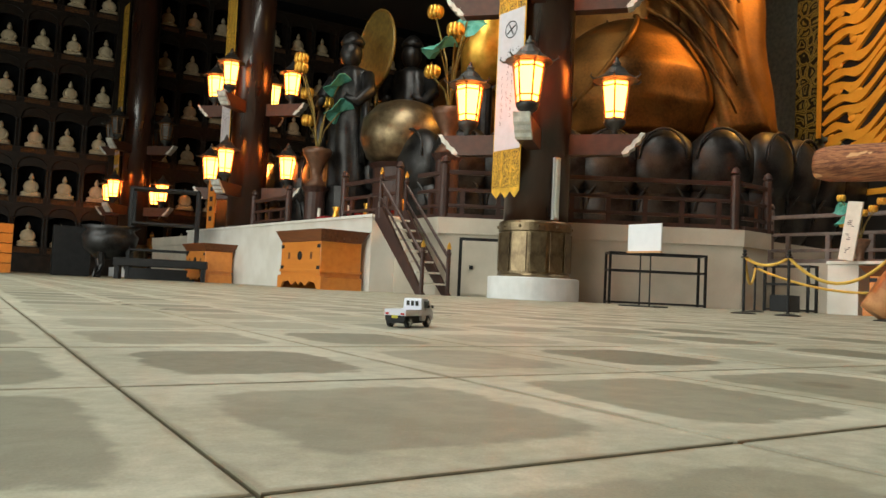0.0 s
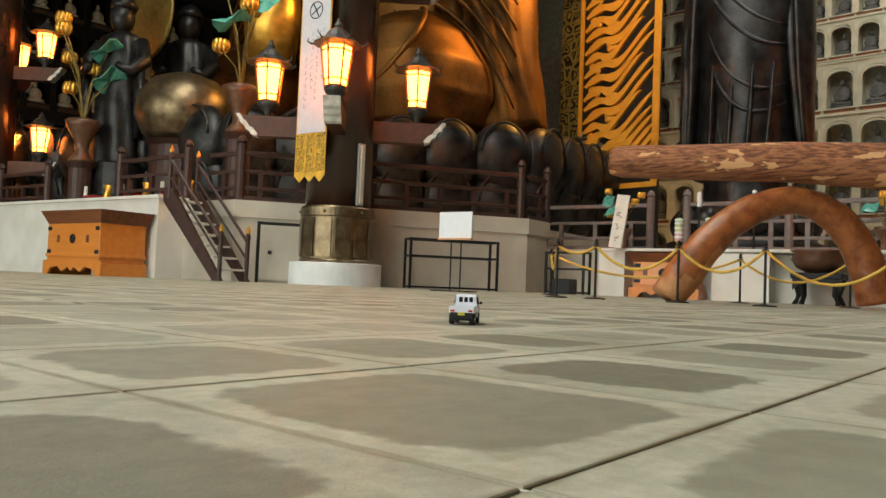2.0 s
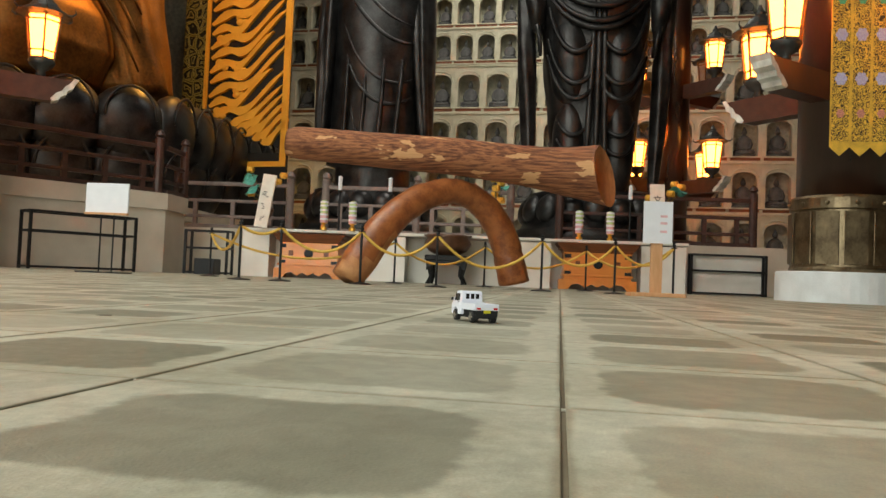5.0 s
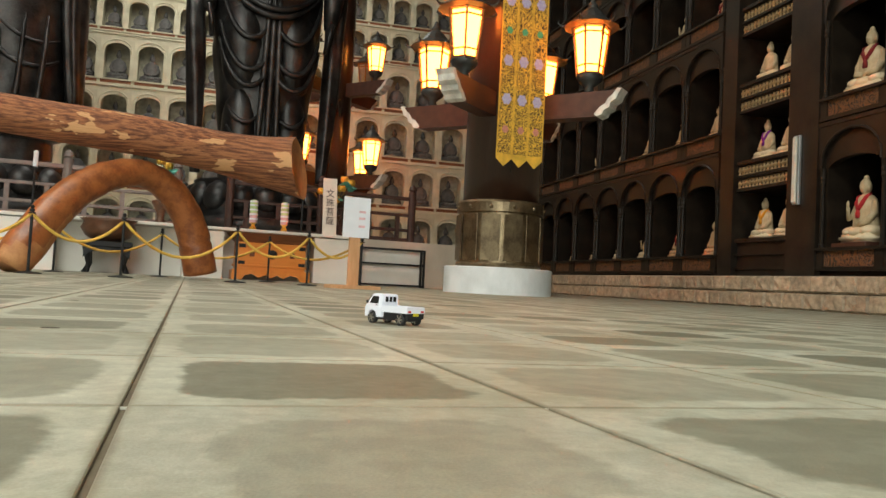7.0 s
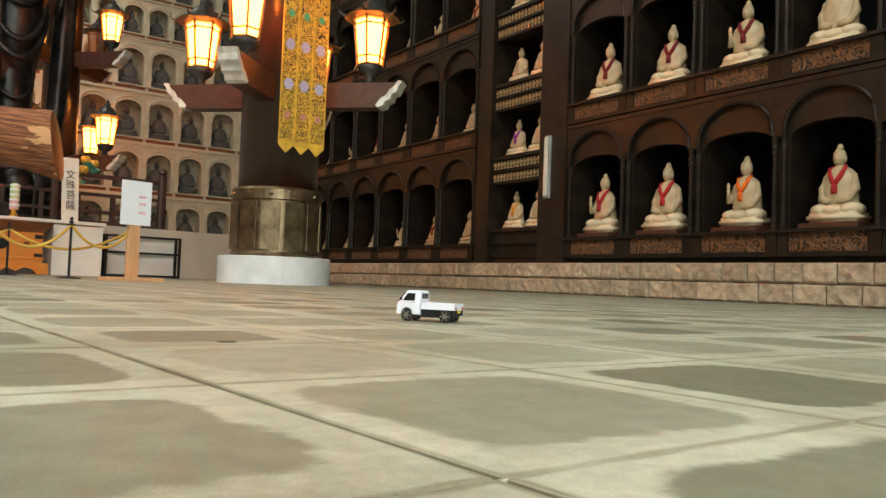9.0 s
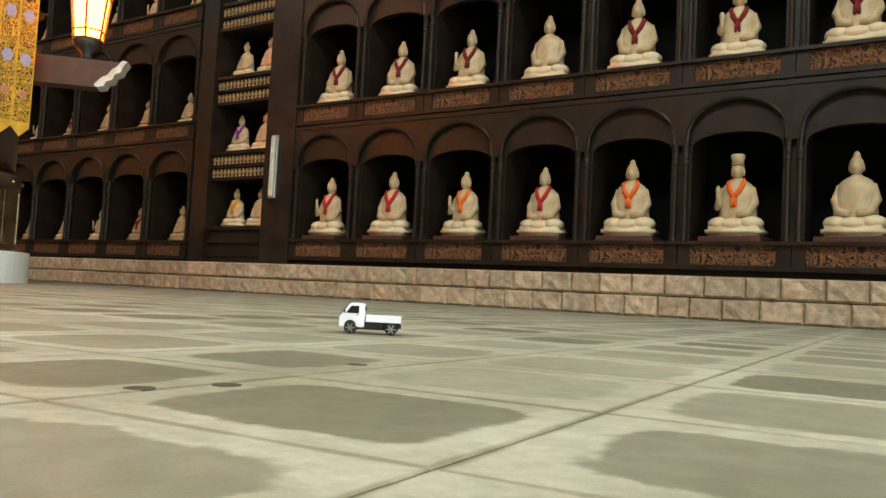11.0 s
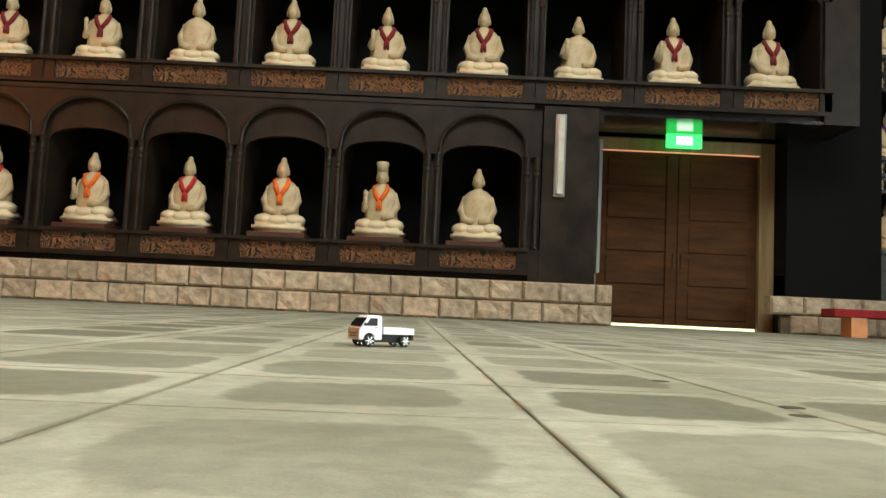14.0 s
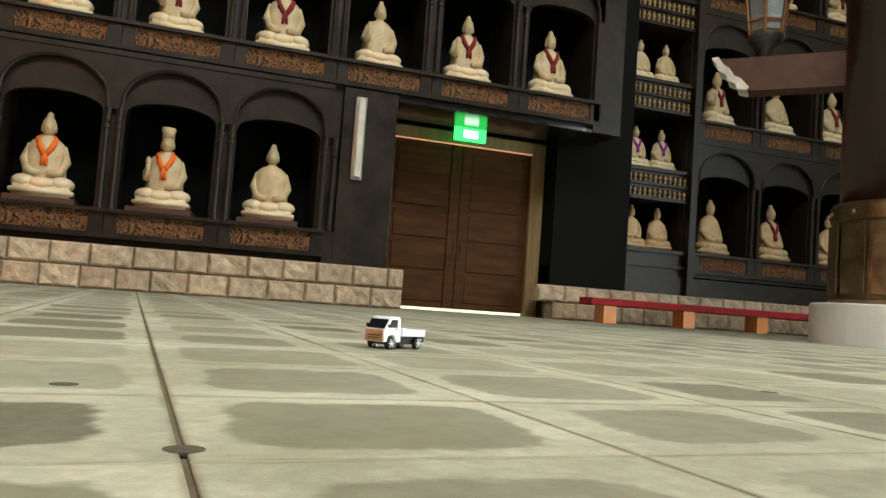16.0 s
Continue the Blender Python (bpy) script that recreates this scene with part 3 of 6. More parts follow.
part("pilaster", box(-4.95, SOUTH - 1.6, 3.20, -4.42, SOUTH + 0.0, WALLH), M_BLACK, wall_south)


BALUSTER = mesh_of(lathe([(0.03, 0), (0.03, 0.02), (0.018, 0.04), (0.042, 0.09), (0.018, 0.14), (0.03, 0.16)], 6), M_DOORFRAME)


def pair_bay(wall, m, x0, x1, floors, kinds, size):
    """A narrow bay of open shelves with two small figures on each, and rows of balusters below each shelf."""
    w = x1 - x0
    for k, zf in enumerate(floors):
        bm = box(x0, -1.1, zf - 0.07, x1, -0.04, zf)
        box(x0, -1.1, zf - 0.62, x1, -0.12, zf - 0.07, bm=bm)
        box(x0, -0.12, zf - 0.34, x1, -0.05, zf - 0.29, bm=bm)
        box(x0, -0.12, zf - 0.62, x1, -0.05, zf - 0.56, bm=bm)
        part("shelf", bm, M_BLACK, wall, m=m)
        for row in (0.28, 0.55) if k else ():
            n = int(w / 0.11)
            for q in range(n):
                part("baluster", BALUSTER, None, wall, m=m @ pose(x0 + (q + 0.5) * w / n, -0.09, zf - row - (0.0 if row < 0.4 else -0.0), 0, 0, 0))
        for q, fx in enumerate((0.3, 0.74)):
            figure(kinds[(2 * k + q) % len(kinds)], m @ pose(x0 + w * fx, -0.42, zf), size)


pair_bay(wall_south, south_m, 11.33, 12.98, [1.36, 2.96, 4.58, 6.2, 7.8], ["plain", "yellow", "plain", "purple", "plain", "plain"], 0.72)

# the gallery west of the door stands further back
WEST = -7.9
west_m = pose(0, WEST, 0)
wall_southwest = solid("wall_southwest", box(-14.3, WEST - 1.4, 0, -4.3, WEST - 1.1, WALLH), M_NICHE_SHADE, "recessed black gallery wall of statue niches", "wall", kind="structure")
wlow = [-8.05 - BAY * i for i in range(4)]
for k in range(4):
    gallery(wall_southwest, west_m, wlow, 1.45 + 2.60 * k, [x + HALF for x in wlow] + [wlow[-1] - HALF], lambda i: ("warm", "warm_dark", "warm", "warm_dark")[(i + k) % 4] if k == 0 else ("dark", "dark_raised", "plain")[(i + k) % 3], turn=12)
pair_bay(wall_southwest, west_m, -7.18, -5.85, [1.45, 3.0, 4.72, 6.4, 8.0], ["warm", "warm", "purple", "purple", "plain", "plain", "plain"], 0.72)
# blacker than its neighbours: the projecting gallery's shade is put into the colour
part("pilaster", box(-5.85, WEST - 1.1, 0.5, -4.3, WEST + 0.02, WALLH), M_NICHE_SHADE, wall_southwest)
part("pilaster", box(-7.32, WEST - 1.1, 0.5, -7.18, WEST + 0.06, WALLH), M_BLACK, wall_southwest)
part("skirting", box(-14.3, WEST - 1.1, 0, -4.3, WEST - 0.06, 0.95), M_BLACK, wall_southwest)

# the door
DOORY = -8.4
door = thing("door_1", pose(-2.67, DOORY, 0), "closed double door of dark brown panelled wood", "door", kind="structure")
for s in (-1, 1):
    leaf = box(min(0, s * 1.36), -0.09, 0.05, max(0, s * 1.36), -0.03, 2.98)
    lf = part("door_leaf", leaf, M_DOOR, door)
    for z0 in (0.16, 0.72, 1.28, 1.84, 2.40):
        part("door_panel", box(s * 0.70 - 0.50, -0.03, z0, s * 0.70 + 0.50, -0.005, z0 + 0.46, 0.012), M_DOOR, lf)
    part("stile", box(s * 0.10 - 0.09, -0.03, 0.05, s * 0.10 + 0.09, 0.012, 2.98), M_DOOR, lf)
    part("door_handle", rod((s * 0.07, 0.03, 1.0), (s * 0.07, 0.03, 1.25), 0.012), M_IRON, lf)
frame_bm = box(-1.62, -0.12, 0, -1.37, 0.06, 3.42)
box(1.37, -0.12, 0, 1.55, 0.06, 3.42, bm=frame_bm)
box(-1.37, -0.12, 3.0, 1.37, 0.05, 3.42, bm=frame_bm)
part("door_frame", frame_bm, M_DOORFRAME, door, "pale brown wooden frame")
part("edge_strip", box(1.40, 0.06, 0.85, 1.45, 0.5, 3.06), M_STEEL, door, "pale metal edge strip")
part("threshold_gap", box(-1.36, -0.10, 0.002, 1.36, -0.05, 0.045), M_GAP, door, "daylight showing under the leaves")
# emission stands in for light caught on the lintel edge; no lamp here
part("lintel_glow", box(-1.37, 0.0, 2.985, 1.37, 0.03, 3.005), glow("lintel_light", (1.0, 0.45, 0.22), 0.6), door, "glowing strip for the light caught along the lintel")
solid("wall_behind_door", box(-4.4, DOORY - 0.5, 0, -0.9, DOORY - 0.13, WALLH), M_NICHE_SHADE, "black wall round the doorway", "wall", kind="structure")
exit_sign = thing("exit_sign", pose(-2.60, -7.9, 2.97), "lit green emergency exit sign with a white figure", "sign")
part("housing", box(-0.29, -0.04, 0, 0.29, 0.04, 0.23, 0.01), M_EXIT, exit_sign)
part("pictogram", box(-0.13, 0.04, 0.05, 0.13, 0.046, 0.18), M_EXITWHITE, exit_sign, "white pictogram field")
part("bracket", box(-0.08, -0.03, 0.23, 0.08, 0.03, 0.25), M_IRON, exit_sign)


def tube_lamp(m, group="unlit tube lamps"):
    t = thing("tube_lamp", m, "unlit vertical tube lamp with a pale cover", "lamp", group)
    part("housing", box(-0.085, 0, 0, 0.085, 0.06, 1.27, 0.01), M_STEEL, t)
    part("cover", box(-0.055, 0.06, 0.03, 0.055, 0.11, 1.24, 0.02), M_TUBE, t)
    return t


tube_lamp(pose(-0.42, SOUTH - 0.02, 1.90))
tube_lamp(pose(11.03, SOUTH + 0.03, 1.90))

# north gallery, far across the hall
NORTH = 44.0
north_m = pose(0, NORTH, 0, 0, 0, 180)
far_figures = []
wall_north = solid("wall_north", box(-15, NORTH + 1.1, 0, 34, NORTH + 1.4, WALLH), M_NICHE_SHADE, "far black gallery wall of small statue niches", "wall", kind="structure")
for k in range(6):
    nx = [7.0 - BAY * i for i in range(-12, 1)] + [4.0 - BAY * i for i in range(12)]
    gallery(wall_north, north_m, [-x for x in nx], 1.3 + 2.5 * k, [-x + HALF for x in nx], lambda i: None)
    far_figures += [(x, 1.3 + 2.5 * k) for x in nx]
far_bm = bmesh.new()
for fx, fz in far_figures:
    a = len(far_bm.verts)
    far_bm.from_mesh(FIGURES["plain"])
    far_bm.verts.ensure_lookup_table()
    bmesh.ops.transform(far_bm, matrix=pose(fx + rng.uniform(-0.05, 0.05), NORTH + 0.55, fz, 0, 0, 180) @ Matrix.Diagonal((1.1, 1.1, 1.1, 1)), verts=far_bm.verts[a:])
solid("far_statues", mesh_of(far_bm, M_STATUE, smooth=True), None, "rows of small pale seated statues in far niches", "statues", kind="stuff")
for x in (4.75, 6.3):
    part("pilaster", box(x - 0.3, NORTH - 0.2, 0, x + 0.3, NORTH + 1.1, WALLH), M_BLACK, wall_north)
part("skirting", box(-15, NORTH - 0.05, 0, 34, NORTH + 1.1, 0.85), M_BLACK, wall_north)

# the cream gallery behind the statues
BACK = 29.0
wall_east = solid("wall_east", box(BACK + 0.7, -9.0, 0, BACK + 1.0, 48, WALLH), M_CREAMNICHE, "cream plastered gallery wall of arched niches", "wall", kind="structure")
CB, CH = 1.16, 0.58
c_arch = prism([(-CH, 0.0), (-CH, 1.62), (CH, 1.62), (CH, 0.0), (0.44, 0.0)] + [(x, z) for x, z in arc(0.44, 0.95, 0.38, 10)] + [(-0.44, 0.0)], -0.10, 0.0)
prism([(-CH, 1.62), (-CH, 1.68), (CH, 1.68), (CH, 1.62)], -0.10, 0.06, bm=c_arch)
tube([(x, 0.0, z) for x, z in arc(0.51, 0.95, 0.50, 10)], 0.03, 6, c_arch)
C_ARCH = mesh_of(c_arch, M_CREAM)
c_shelf = box(-CH, -0.7, -0.22, CH, 0.02, -0.17)
box(-CH, -0.7, -0.05, CH, 0.05, 0.0, bm=c_shelf)
box(-CH, -0.7, -0.17, CH, -0.03, -0.05, bm=c_shelf)
for s in (-1, 1):
    box(s * (CH - 0.05) - 0.05, -0.7, 0.0, s * (CH - 0.05) + 0.05, -0.1, 1.6, bm=c_shelf)
C_SHELF = mesh_of(c_shelf, M_CREAM)
C_BAND = mesh_of(box(-CH + 0.06, -0.03, -0.165, CH - 0.06, 0.012, -0.055), M_REDBAND)
back_m = pose(BACK, 0, 0, 0, 0, 90)
for k, zf in enumerate((1.25, 3.15, 5.05, 6.95, 8.85, 10.31, 11.77, 13.23)):
    f = 1.0 if k < 4 else 0.768
    for i in range(-4, 20 if k < 4 else 26):
        t = back_m @ pose(-2.6 + CB * f * i, 0, zf) @ Matrix.Diagonal((f, 1, f, 1))
        part("arch_panel", C_ARCH, None, wall_east, m=t)
        part("shelf", C_SHELF, None, wall_east, m=t)
        part("red_band", C_BAND, None, wall_east, "red-brown band", m=t)
        figure("grey", back_m @ pose(-2.6 + CB * f * i, -0.36, zf), 0.98 * f, "grey statues of the cream gallery")
part("skirting", box(BACK, -8.0, 0, BACK + 0.7, 48, 1.03), M_CREAM, wall_east)
part("cornice", box(BACK - 0.05, -8.0, 14.55, BACK + 0.7, 48, WALLH), M_CREAM, wall_east)


# ---- pillars, lanterns, banners ----
def lantern(m, lit=True, group="hexagonal lanterns on the pillar arms"):
    t = thing("lantern", m, ("lit" if lit else "unlit") + " hexagonal lantern with a dark curled roof", "lantern", group)
    part("bowl", lathe([(0.05, -0.06), (0.09, 0.0), (0.07, 0.05), (0.19, 0.14), (0.23, 0.22), (0.21, 0.26)], 12), M_VERDIGRIS, t, smooth=True)
    body = LANTERN_PANES[lit]
    for k in range(6):
        part("pane", body, None, t, "glowing amber pane" if lit else "pale unlit pane", m=pose(0, 0, 0, 0, 0, 60 * k))
    part("frame", LANTERN_FRAME, None, t)
    roof = part("roof", LANTERN_ROOF, None, t)
    for k in range(6):
        part("roof_curl", LANTERN_CURL, None, roof, m=pose(0, 0, 0, 0, 0, 60 * k + 30))
    return t


def lantern_parts():
    pane = {}
    for lit in (True, False):
        bm = bmesh.new()
        a = radians(26)
        vs = [bm.verts.new((r * math.cos(s * a) * 0.93, r * math.sin(s * a) * 1.0, z)) for r, z, s in ((0.20, 0.28, -1), (0.20, 0.28, 1), (0.29, 1.02, 1), (0.29, 1.02, -1))]
        bm.faces.new(vs)
        r = bmesh.ops.solidify(bm, geom=bm.faces[:], thickness=0.012)
        pane[lit] = mesh_of(bm, M_LANTERN if lit else M_UNLIT)
    fr = bmesh.new()
    for k in range(6):
        c, s = math.cos(math.pi / 3 * k + math.pi / 6), math.sin(math.pi / 3 * k + math.pi / 6)
        rod((0.215 * c, 0.215 * s, 0.24), (0.315 * c, 0.315 * s, 1.06), 0.02, 5, fr)
        c2, s2 = math.cos(math.pi / 3 * k - math.pi / 6), math.sin(math.pi / 3 * k - math.pi / 6)
        for r, z in ((0.218, 0.27), (0.235, 0.40), (0.30, 0.94), (0.314, 1.05)):
            rod((r * c, r * s, z), (r * c2, r * s2, z), 0.016, 5, fr)
    roof = lathe([(0.36, 1.05), (0.47, 1.07), (0.40, 1.12), (0.27, 1.20), (0.18, 1.32), (0.08, 1.40), (0.09, 1.44), (0.05, 1.50), (0.02, 1.58)], 12)
    curl = tube([(0.38, 0, 1.09), (0.50, 0, 1.07), (0.57, 0, 1.12), (0.55, 0, 1.18)], [0.03, 0.022, 0.015, 0.01], 5)
    return pane, mesh_of(fr, M_LANFRAME), mesh_of(roof, M_VERDIGRIS), mesh_of(curl, M_VERDIGRIS)


LANTERN_PANES, LANTERN_FRAME, LANTERN_ROOF, LANTERN_CURL = lantern_parts()


def wavy_tip(bm=None):
    """The scalloped white end of a bracket arm."""
    out = [(0, 0.0), (0.10, 0.03), (0.13, 0.10), (0.22, 0.14), (0.24, 0.22), (0.33, 0.27), (0.36, 0.36), (0.42, 0.44), (0.34, 0.45), (0.26, 0.34), (0.20, 0.30), (0.14, 0.20), (0.06, 0.16), (-0.04, 0.04)]
    return prism(out, -0.16, 0.16, bm)


TIP = mesh_of(wavy_tip(), M_TIP)
ARM = mesh_of(prism([(0.5, 0), (1.72, 0), (1.83, 0.10), (1.94, 0.22), (2.06, 0.34), (2.13, 0.42), (0.5, 0.42)], -0.15, 0.15), M_ARM)
SLEEVE_PANEL = mesh_of(box(-0.005, -0.16, 0, 0.02, 0.16, 0.78, 0.004), M_BRONZE)
RIVET = mesh_of(ball((0, 0, 0), (0.035, 0.035, 0.035), seg=6), M_BRONZE)


def pillar(x, y, turn=45.0, lit=((1, 1, 1, 1), (1, 1, 1, 1)), levels=(3.02, 6.05), girth=0.67):
    t = thing("pillar", pose(x, y, 0), "round dark brown lacquered pillar with bronze foot and bracket arms", "pillar", "pillars of the hall")
    part("base_drum", lathe([(0.95, 0), (0.95, 0.44), (0.93, 0.455)], 48), M_DRUM, t, "white painted stone drum", smooth=False)
    part("bronze_sleeve", lathe([(0.75, 0.455), (0.76, 0.50), (0.74, 0.53), (0.735, 1.38), (0.76, 1.40), (0.76, 1.56), (0.735, 1.60), (0.68, 1.60)], 48), M_BRONZE, t, "aged bronze sleeve")
    part("shaft", lathe([(girth, 1.6), (girth, WALLH)], 48), M_PILLAR, t, smooth=True)
    for k in range(12):
        a = 30 * k
        part("sleeve_panel", SLEEVE_PANEL, None, t, m=pose(0, 0, 0, 0, 0, a) @ pose(0.735, 0, 0.57))
        part("rivet", RIVET, None, t, m=pose(0, 0, 0, 0, 0, a) @ pose(0.765, 0, 1.48))
    for lv, z in enumerate(levels):
        for k in range(4):
            m = pose(0, 0, 0, 0, 0, turn + 90 * k) @ pose(0, 0, z)
            arm = part("bracket_arm", ARM, None, t, m=m)
            part("carved_tip", TIP, None, arm, "white scalloped end", m=pose(1.75, 0, 0))
            lantern(pose(x, y, 0) @ m @ pose(1.55, 0, 0.48), bool(lit[lv][k]))
    return t


pillar(9.78, 13.2)
pillar(12.0, -1.5)
pillar(7.58, 27.86)
pillar(5.46, 40.8, lit=((1, 1, 1, 1), (0, 0, 0, 0)))
pillar(24.5, 0.28, lit=((1, 1, 1, 1), (1, 0, 1, 0)), girth=0.5)
pillar(-5.75, -2.0, lit=((0, 0, 0, 0), (0, 0, 0, 0)))
tube_lamp(pose(9.78, 13.2, 0, 0, 0, 0) @ pose(0, 0, 0, 0, 0, 177) @ pose(0, 0.67, 1.62))

FRINGE = [(-0.41, 0.0), (-0.41, 0.14), (0.41, 0.14), (0.41, 0.0), (0.273, -0.13), (0.137, 0.0), (0.0, -0.13), (-0.137, 0.0), (-0.273, -0.13)]


def banner(m, white, top, group="long temple banners"):
    """A hanging banner facing local -x; its lower edge is cut in three points."""
    t = thing("banner", m, "long gold lace banner with a white lettered field" if white else "long gold lace banner with lilac embroidered flowers", "banner", group)
    turn = pose(0, 0, 0, 0, 0, -90)
    part("fringe", prism(FRINGE, 0, 0.012), M_GOLDCLOTH, t, m=turn)
    for i in range(3):
        x = -0.273 + 0.273 * i
        if white:
            part("lace_strip", box(x - 0.115, -0.006, 0.08, x + 0.115, 0.0, 0.85), M_LACE, t, m=turn)
            part("lace_strip", box(x - 0.115, -0.006, 3.75, x + 0.115, 0.0, top), M_LACE, t, m=turn)
        else:
            part("lace_strip", box(x - 0.115, -0.006, 0.08, x + 0.115, 0.0, top), M_LACE, t, m=turn)
            for k, z in enumerate((0.48, 0.98, 1.62, 2.12, 2.62, 3.2, 3.8)):
                mat = (M_ROSE, M_FLOWER, M_FLOWER, M_GREENFLOWER, M_FLOWER, M_ROSE, M_FLOWER)[k]
                r = 0.075 if mat is M_FLOWER else 0.05
                fl = bmesh.new()
                for q in range(6):
                    a = math.pi / 3 * q
                    ball((x + r * 0.7 * math.cos(a), -0.008, z + r * 0.8 * math.sin(a)), (r * 0.5, 0.006, r * 0.55), fl, 6)
                ball((x, -0.009, z), (r * 0.5, 0.008, r * 0.5), fl, 6)
                part("embroidered_flower", fl, mat, t, m=turn)
    for s in (-0.41, -0.145, 0.127, 0.392):
        part("edge_band", box(s, -0.008, 0.0, s + 0.018, 0.004, top), M_GOLDCLOTH, t, m=turn)
    part("backing_cloth", box(-0.41, 0.0, 0.13, 0.41, 0.012, top), M_GOLDCLOTH, t, m=turn)
    if white:
        part("white_field", box(-0.385, -0.014, 0.86, 0.385, -0.005, 3.75), M_BANNERWHITE, t, "white lettered field", m=turn)
        r2 = random.Random(2)
        crest = bmesh.new()
        tube([(0.17 * math.cos(math.pi / 12 * q), -0.015, 3.35 + 0.17 * math.sin(math.pi / 12 * q)) for q in range(25)], 0.012, 5, crest)
        for a in (0.5, 2.1, 3.7, 5.2):
            rod((0, -0.015, 3.35), (0.14 * math.cos(a), -0.015, 3.35 + 0.14 * math.sin(a)), 0.016, 4, crest)
        part("round_crest", crest, M_INK, t, m=turn)
        for col, (x, z0, z1) in enumerate(((0.20, 1.9, 2.95), (0.06, 1.5, 2.95), (-0.07, 1.7, 2.9), (-0.22, 1.45, 2.4))):
            bars = bmesh.new()
            z = z1
            while z > z0:
                for q in range(3):
                    dx, w = r2.uniform(-0.03, 0.02), r2.uniform(0.012, 0.04)
                    box(x + dx, -0.017, z - 0.028 * q - 0.012, x + dx + w, -0.0145, z - 0.028 * q, bm=bars)
                z -= 0.135
            part("line_of_writing", bars, M_INK, t, m=turn)
    return t


banner(pose(8.92, 13.1, 2.17, 0, 0, 8.3), True, 6.5)
banner(pose(10.95, -1.43, 2.23, 0, 0, 4), False, 6.5)
banner(pose(6.67, 27.86, 3.9, 0, 0, 8.3), True, 6.5)
banner(pose(4.51, 40.7, 4.4, 0, 0, 8.3), False, 9.0)

# ---- the great platform ----
def slab_poly(points, z0, z1):
    bm = bmesh.new()
    a = [bm.verts.new((x, y, z0)) for x, y in points]
    b = [bm.verts.new((x, y, z1)) for x, y in points]
    bm.faces.new(a[::-1])
    bm.faces.new(b)
    for k in range(len(a)):
        j = (k + 1) % len(a)
        bm.faces.new((a[k], a[j], b[j], b[k]))
    bmesh.ops.recalc_face_normals(bm, faces=bm.faces)
    return bm


TM = temple(0, 0)
platform = thing("platform", TM, "grey plastered platform of the great statue", "platform", kind="structure")
PF, PG = (-1.08, 1.93), (4.03, -2.30)
part("body", slab_poly([PF, PG, (5.05, -2.30), (5.05, -1.2), (19, -1.2), (19, 22), (-1.08, 22)], 0, 1.36), M_GREYPLASTER, platform)
part("top_band", slab_poly([(PF[0] - 0.04, PF[1] - 0.03), (PG[0] - 0.02, PG[1] - 0.05), (5.1, -2.35), (5.1, -1.25), (19, -1.25), (19, 22), (-1.12, 22)], 1.362, 1.72), M_GREYPLASTER, platform)
part("white_front", box(-1.75, 3.6, 0, -1.08, 15.9, 1.73), M_WHITE, platform, "white plastered front altar")
part("white_coping", box(-1.80, 3.55, 1.732, -1.0, 15.9, 1.80), M_WHITE, platform)
# small service door in the slanted face
cham = math.degrees(math.atan2(PG[1] - PF[1], PG[0] - PF[0]))
face_m = TM @ pose(PF[0], PF[1], 0, 0, 0, cham)
service = thing("door_2", face_m, "small grey flush service door in the platform", "door", kind="structure")
part("door_leaf", box(0.55, -0.03, 0.05, 1.45, 0.012, 1.22, 0.005), M_GREYPLASTER, service)
part("door_frame", box(0.48, -0.02, 0.0, 0.55, 0.012, 1.29), M_IRON, service)
part("door_frame", box(0.55, -0.02, 1.225, 1.50, 0.012, 1.29), M_IRON, service)
part("door_handle", box(0.72, -0.06, 0.6, 0.80, -0.03, 0.68, 0.005), M_IRON, service)


def railing(m, length, height, posts, mat, rails=(0.28, 0.62, 1.0), balusters=True, label="red-brown wooden railing with finial posts", tall=0.35, group="railings of the platforms"):
    t = thing("railing", m, label, "railing", group)
    h = height
    for x in posts:
        part("post", lathe([(0.10, 0), (0.10, h + tall * 0.4), (0.07, h + tall * 0.5), (0.11, h + tall * 0.6), (0.08, h + tall * 0.85), (0.02, h + tall)], 10), mat, t, m=pose(x, 0, 0))
    for r in rails:
        th = 0.055 if r < 1 else 0.075
        part("rail", box(0, -0.05, h * r - th, length, 0.05, h * r + 0.02, 0.012), mat, t)
    part("bottom_rail", box(0, -0.06, 0.0, length, 0.06, 0.10), mat, t)
    if balusters:
        n = max(1, int(length / 0.75))
        for k in range(n):
            x = (k + 0.5) * length / n
            part("baluster", box(x - 0.05, -0.045, 0.1, x + 0.05, 0.045, h * rails[-2]), mat, t)
    return t


clen = math.hypot(PG[0] - PF[0], PG[1] - PF[1])
railing(face_m @ pose(0.1, 0.12, 1.72), clen - 0.2, 1.05, (0.0, clen - 0.25), M_RAIL)
railing(TM @ pose(-0.9, 3.0, 1.72, 0, 0, -90), 1.0, 1.05, (0.95,), M_RAIL)
railing(TM @ pose(-0.9, 6.4, 1.78, 0, 0, -90), 2.6, 1.05, (0.0, 2.6), M_RAIL)
railing(TM @ pose(-0.9, 12.2, 1.78, 0, 0, -90), 2.5, 0.95, (0.0, 2.5), M_RAIL)
railing(TM @ pose(4.15, -2.2, 1.72), 1.2, 1.05, (1.0,), M_RAIL)

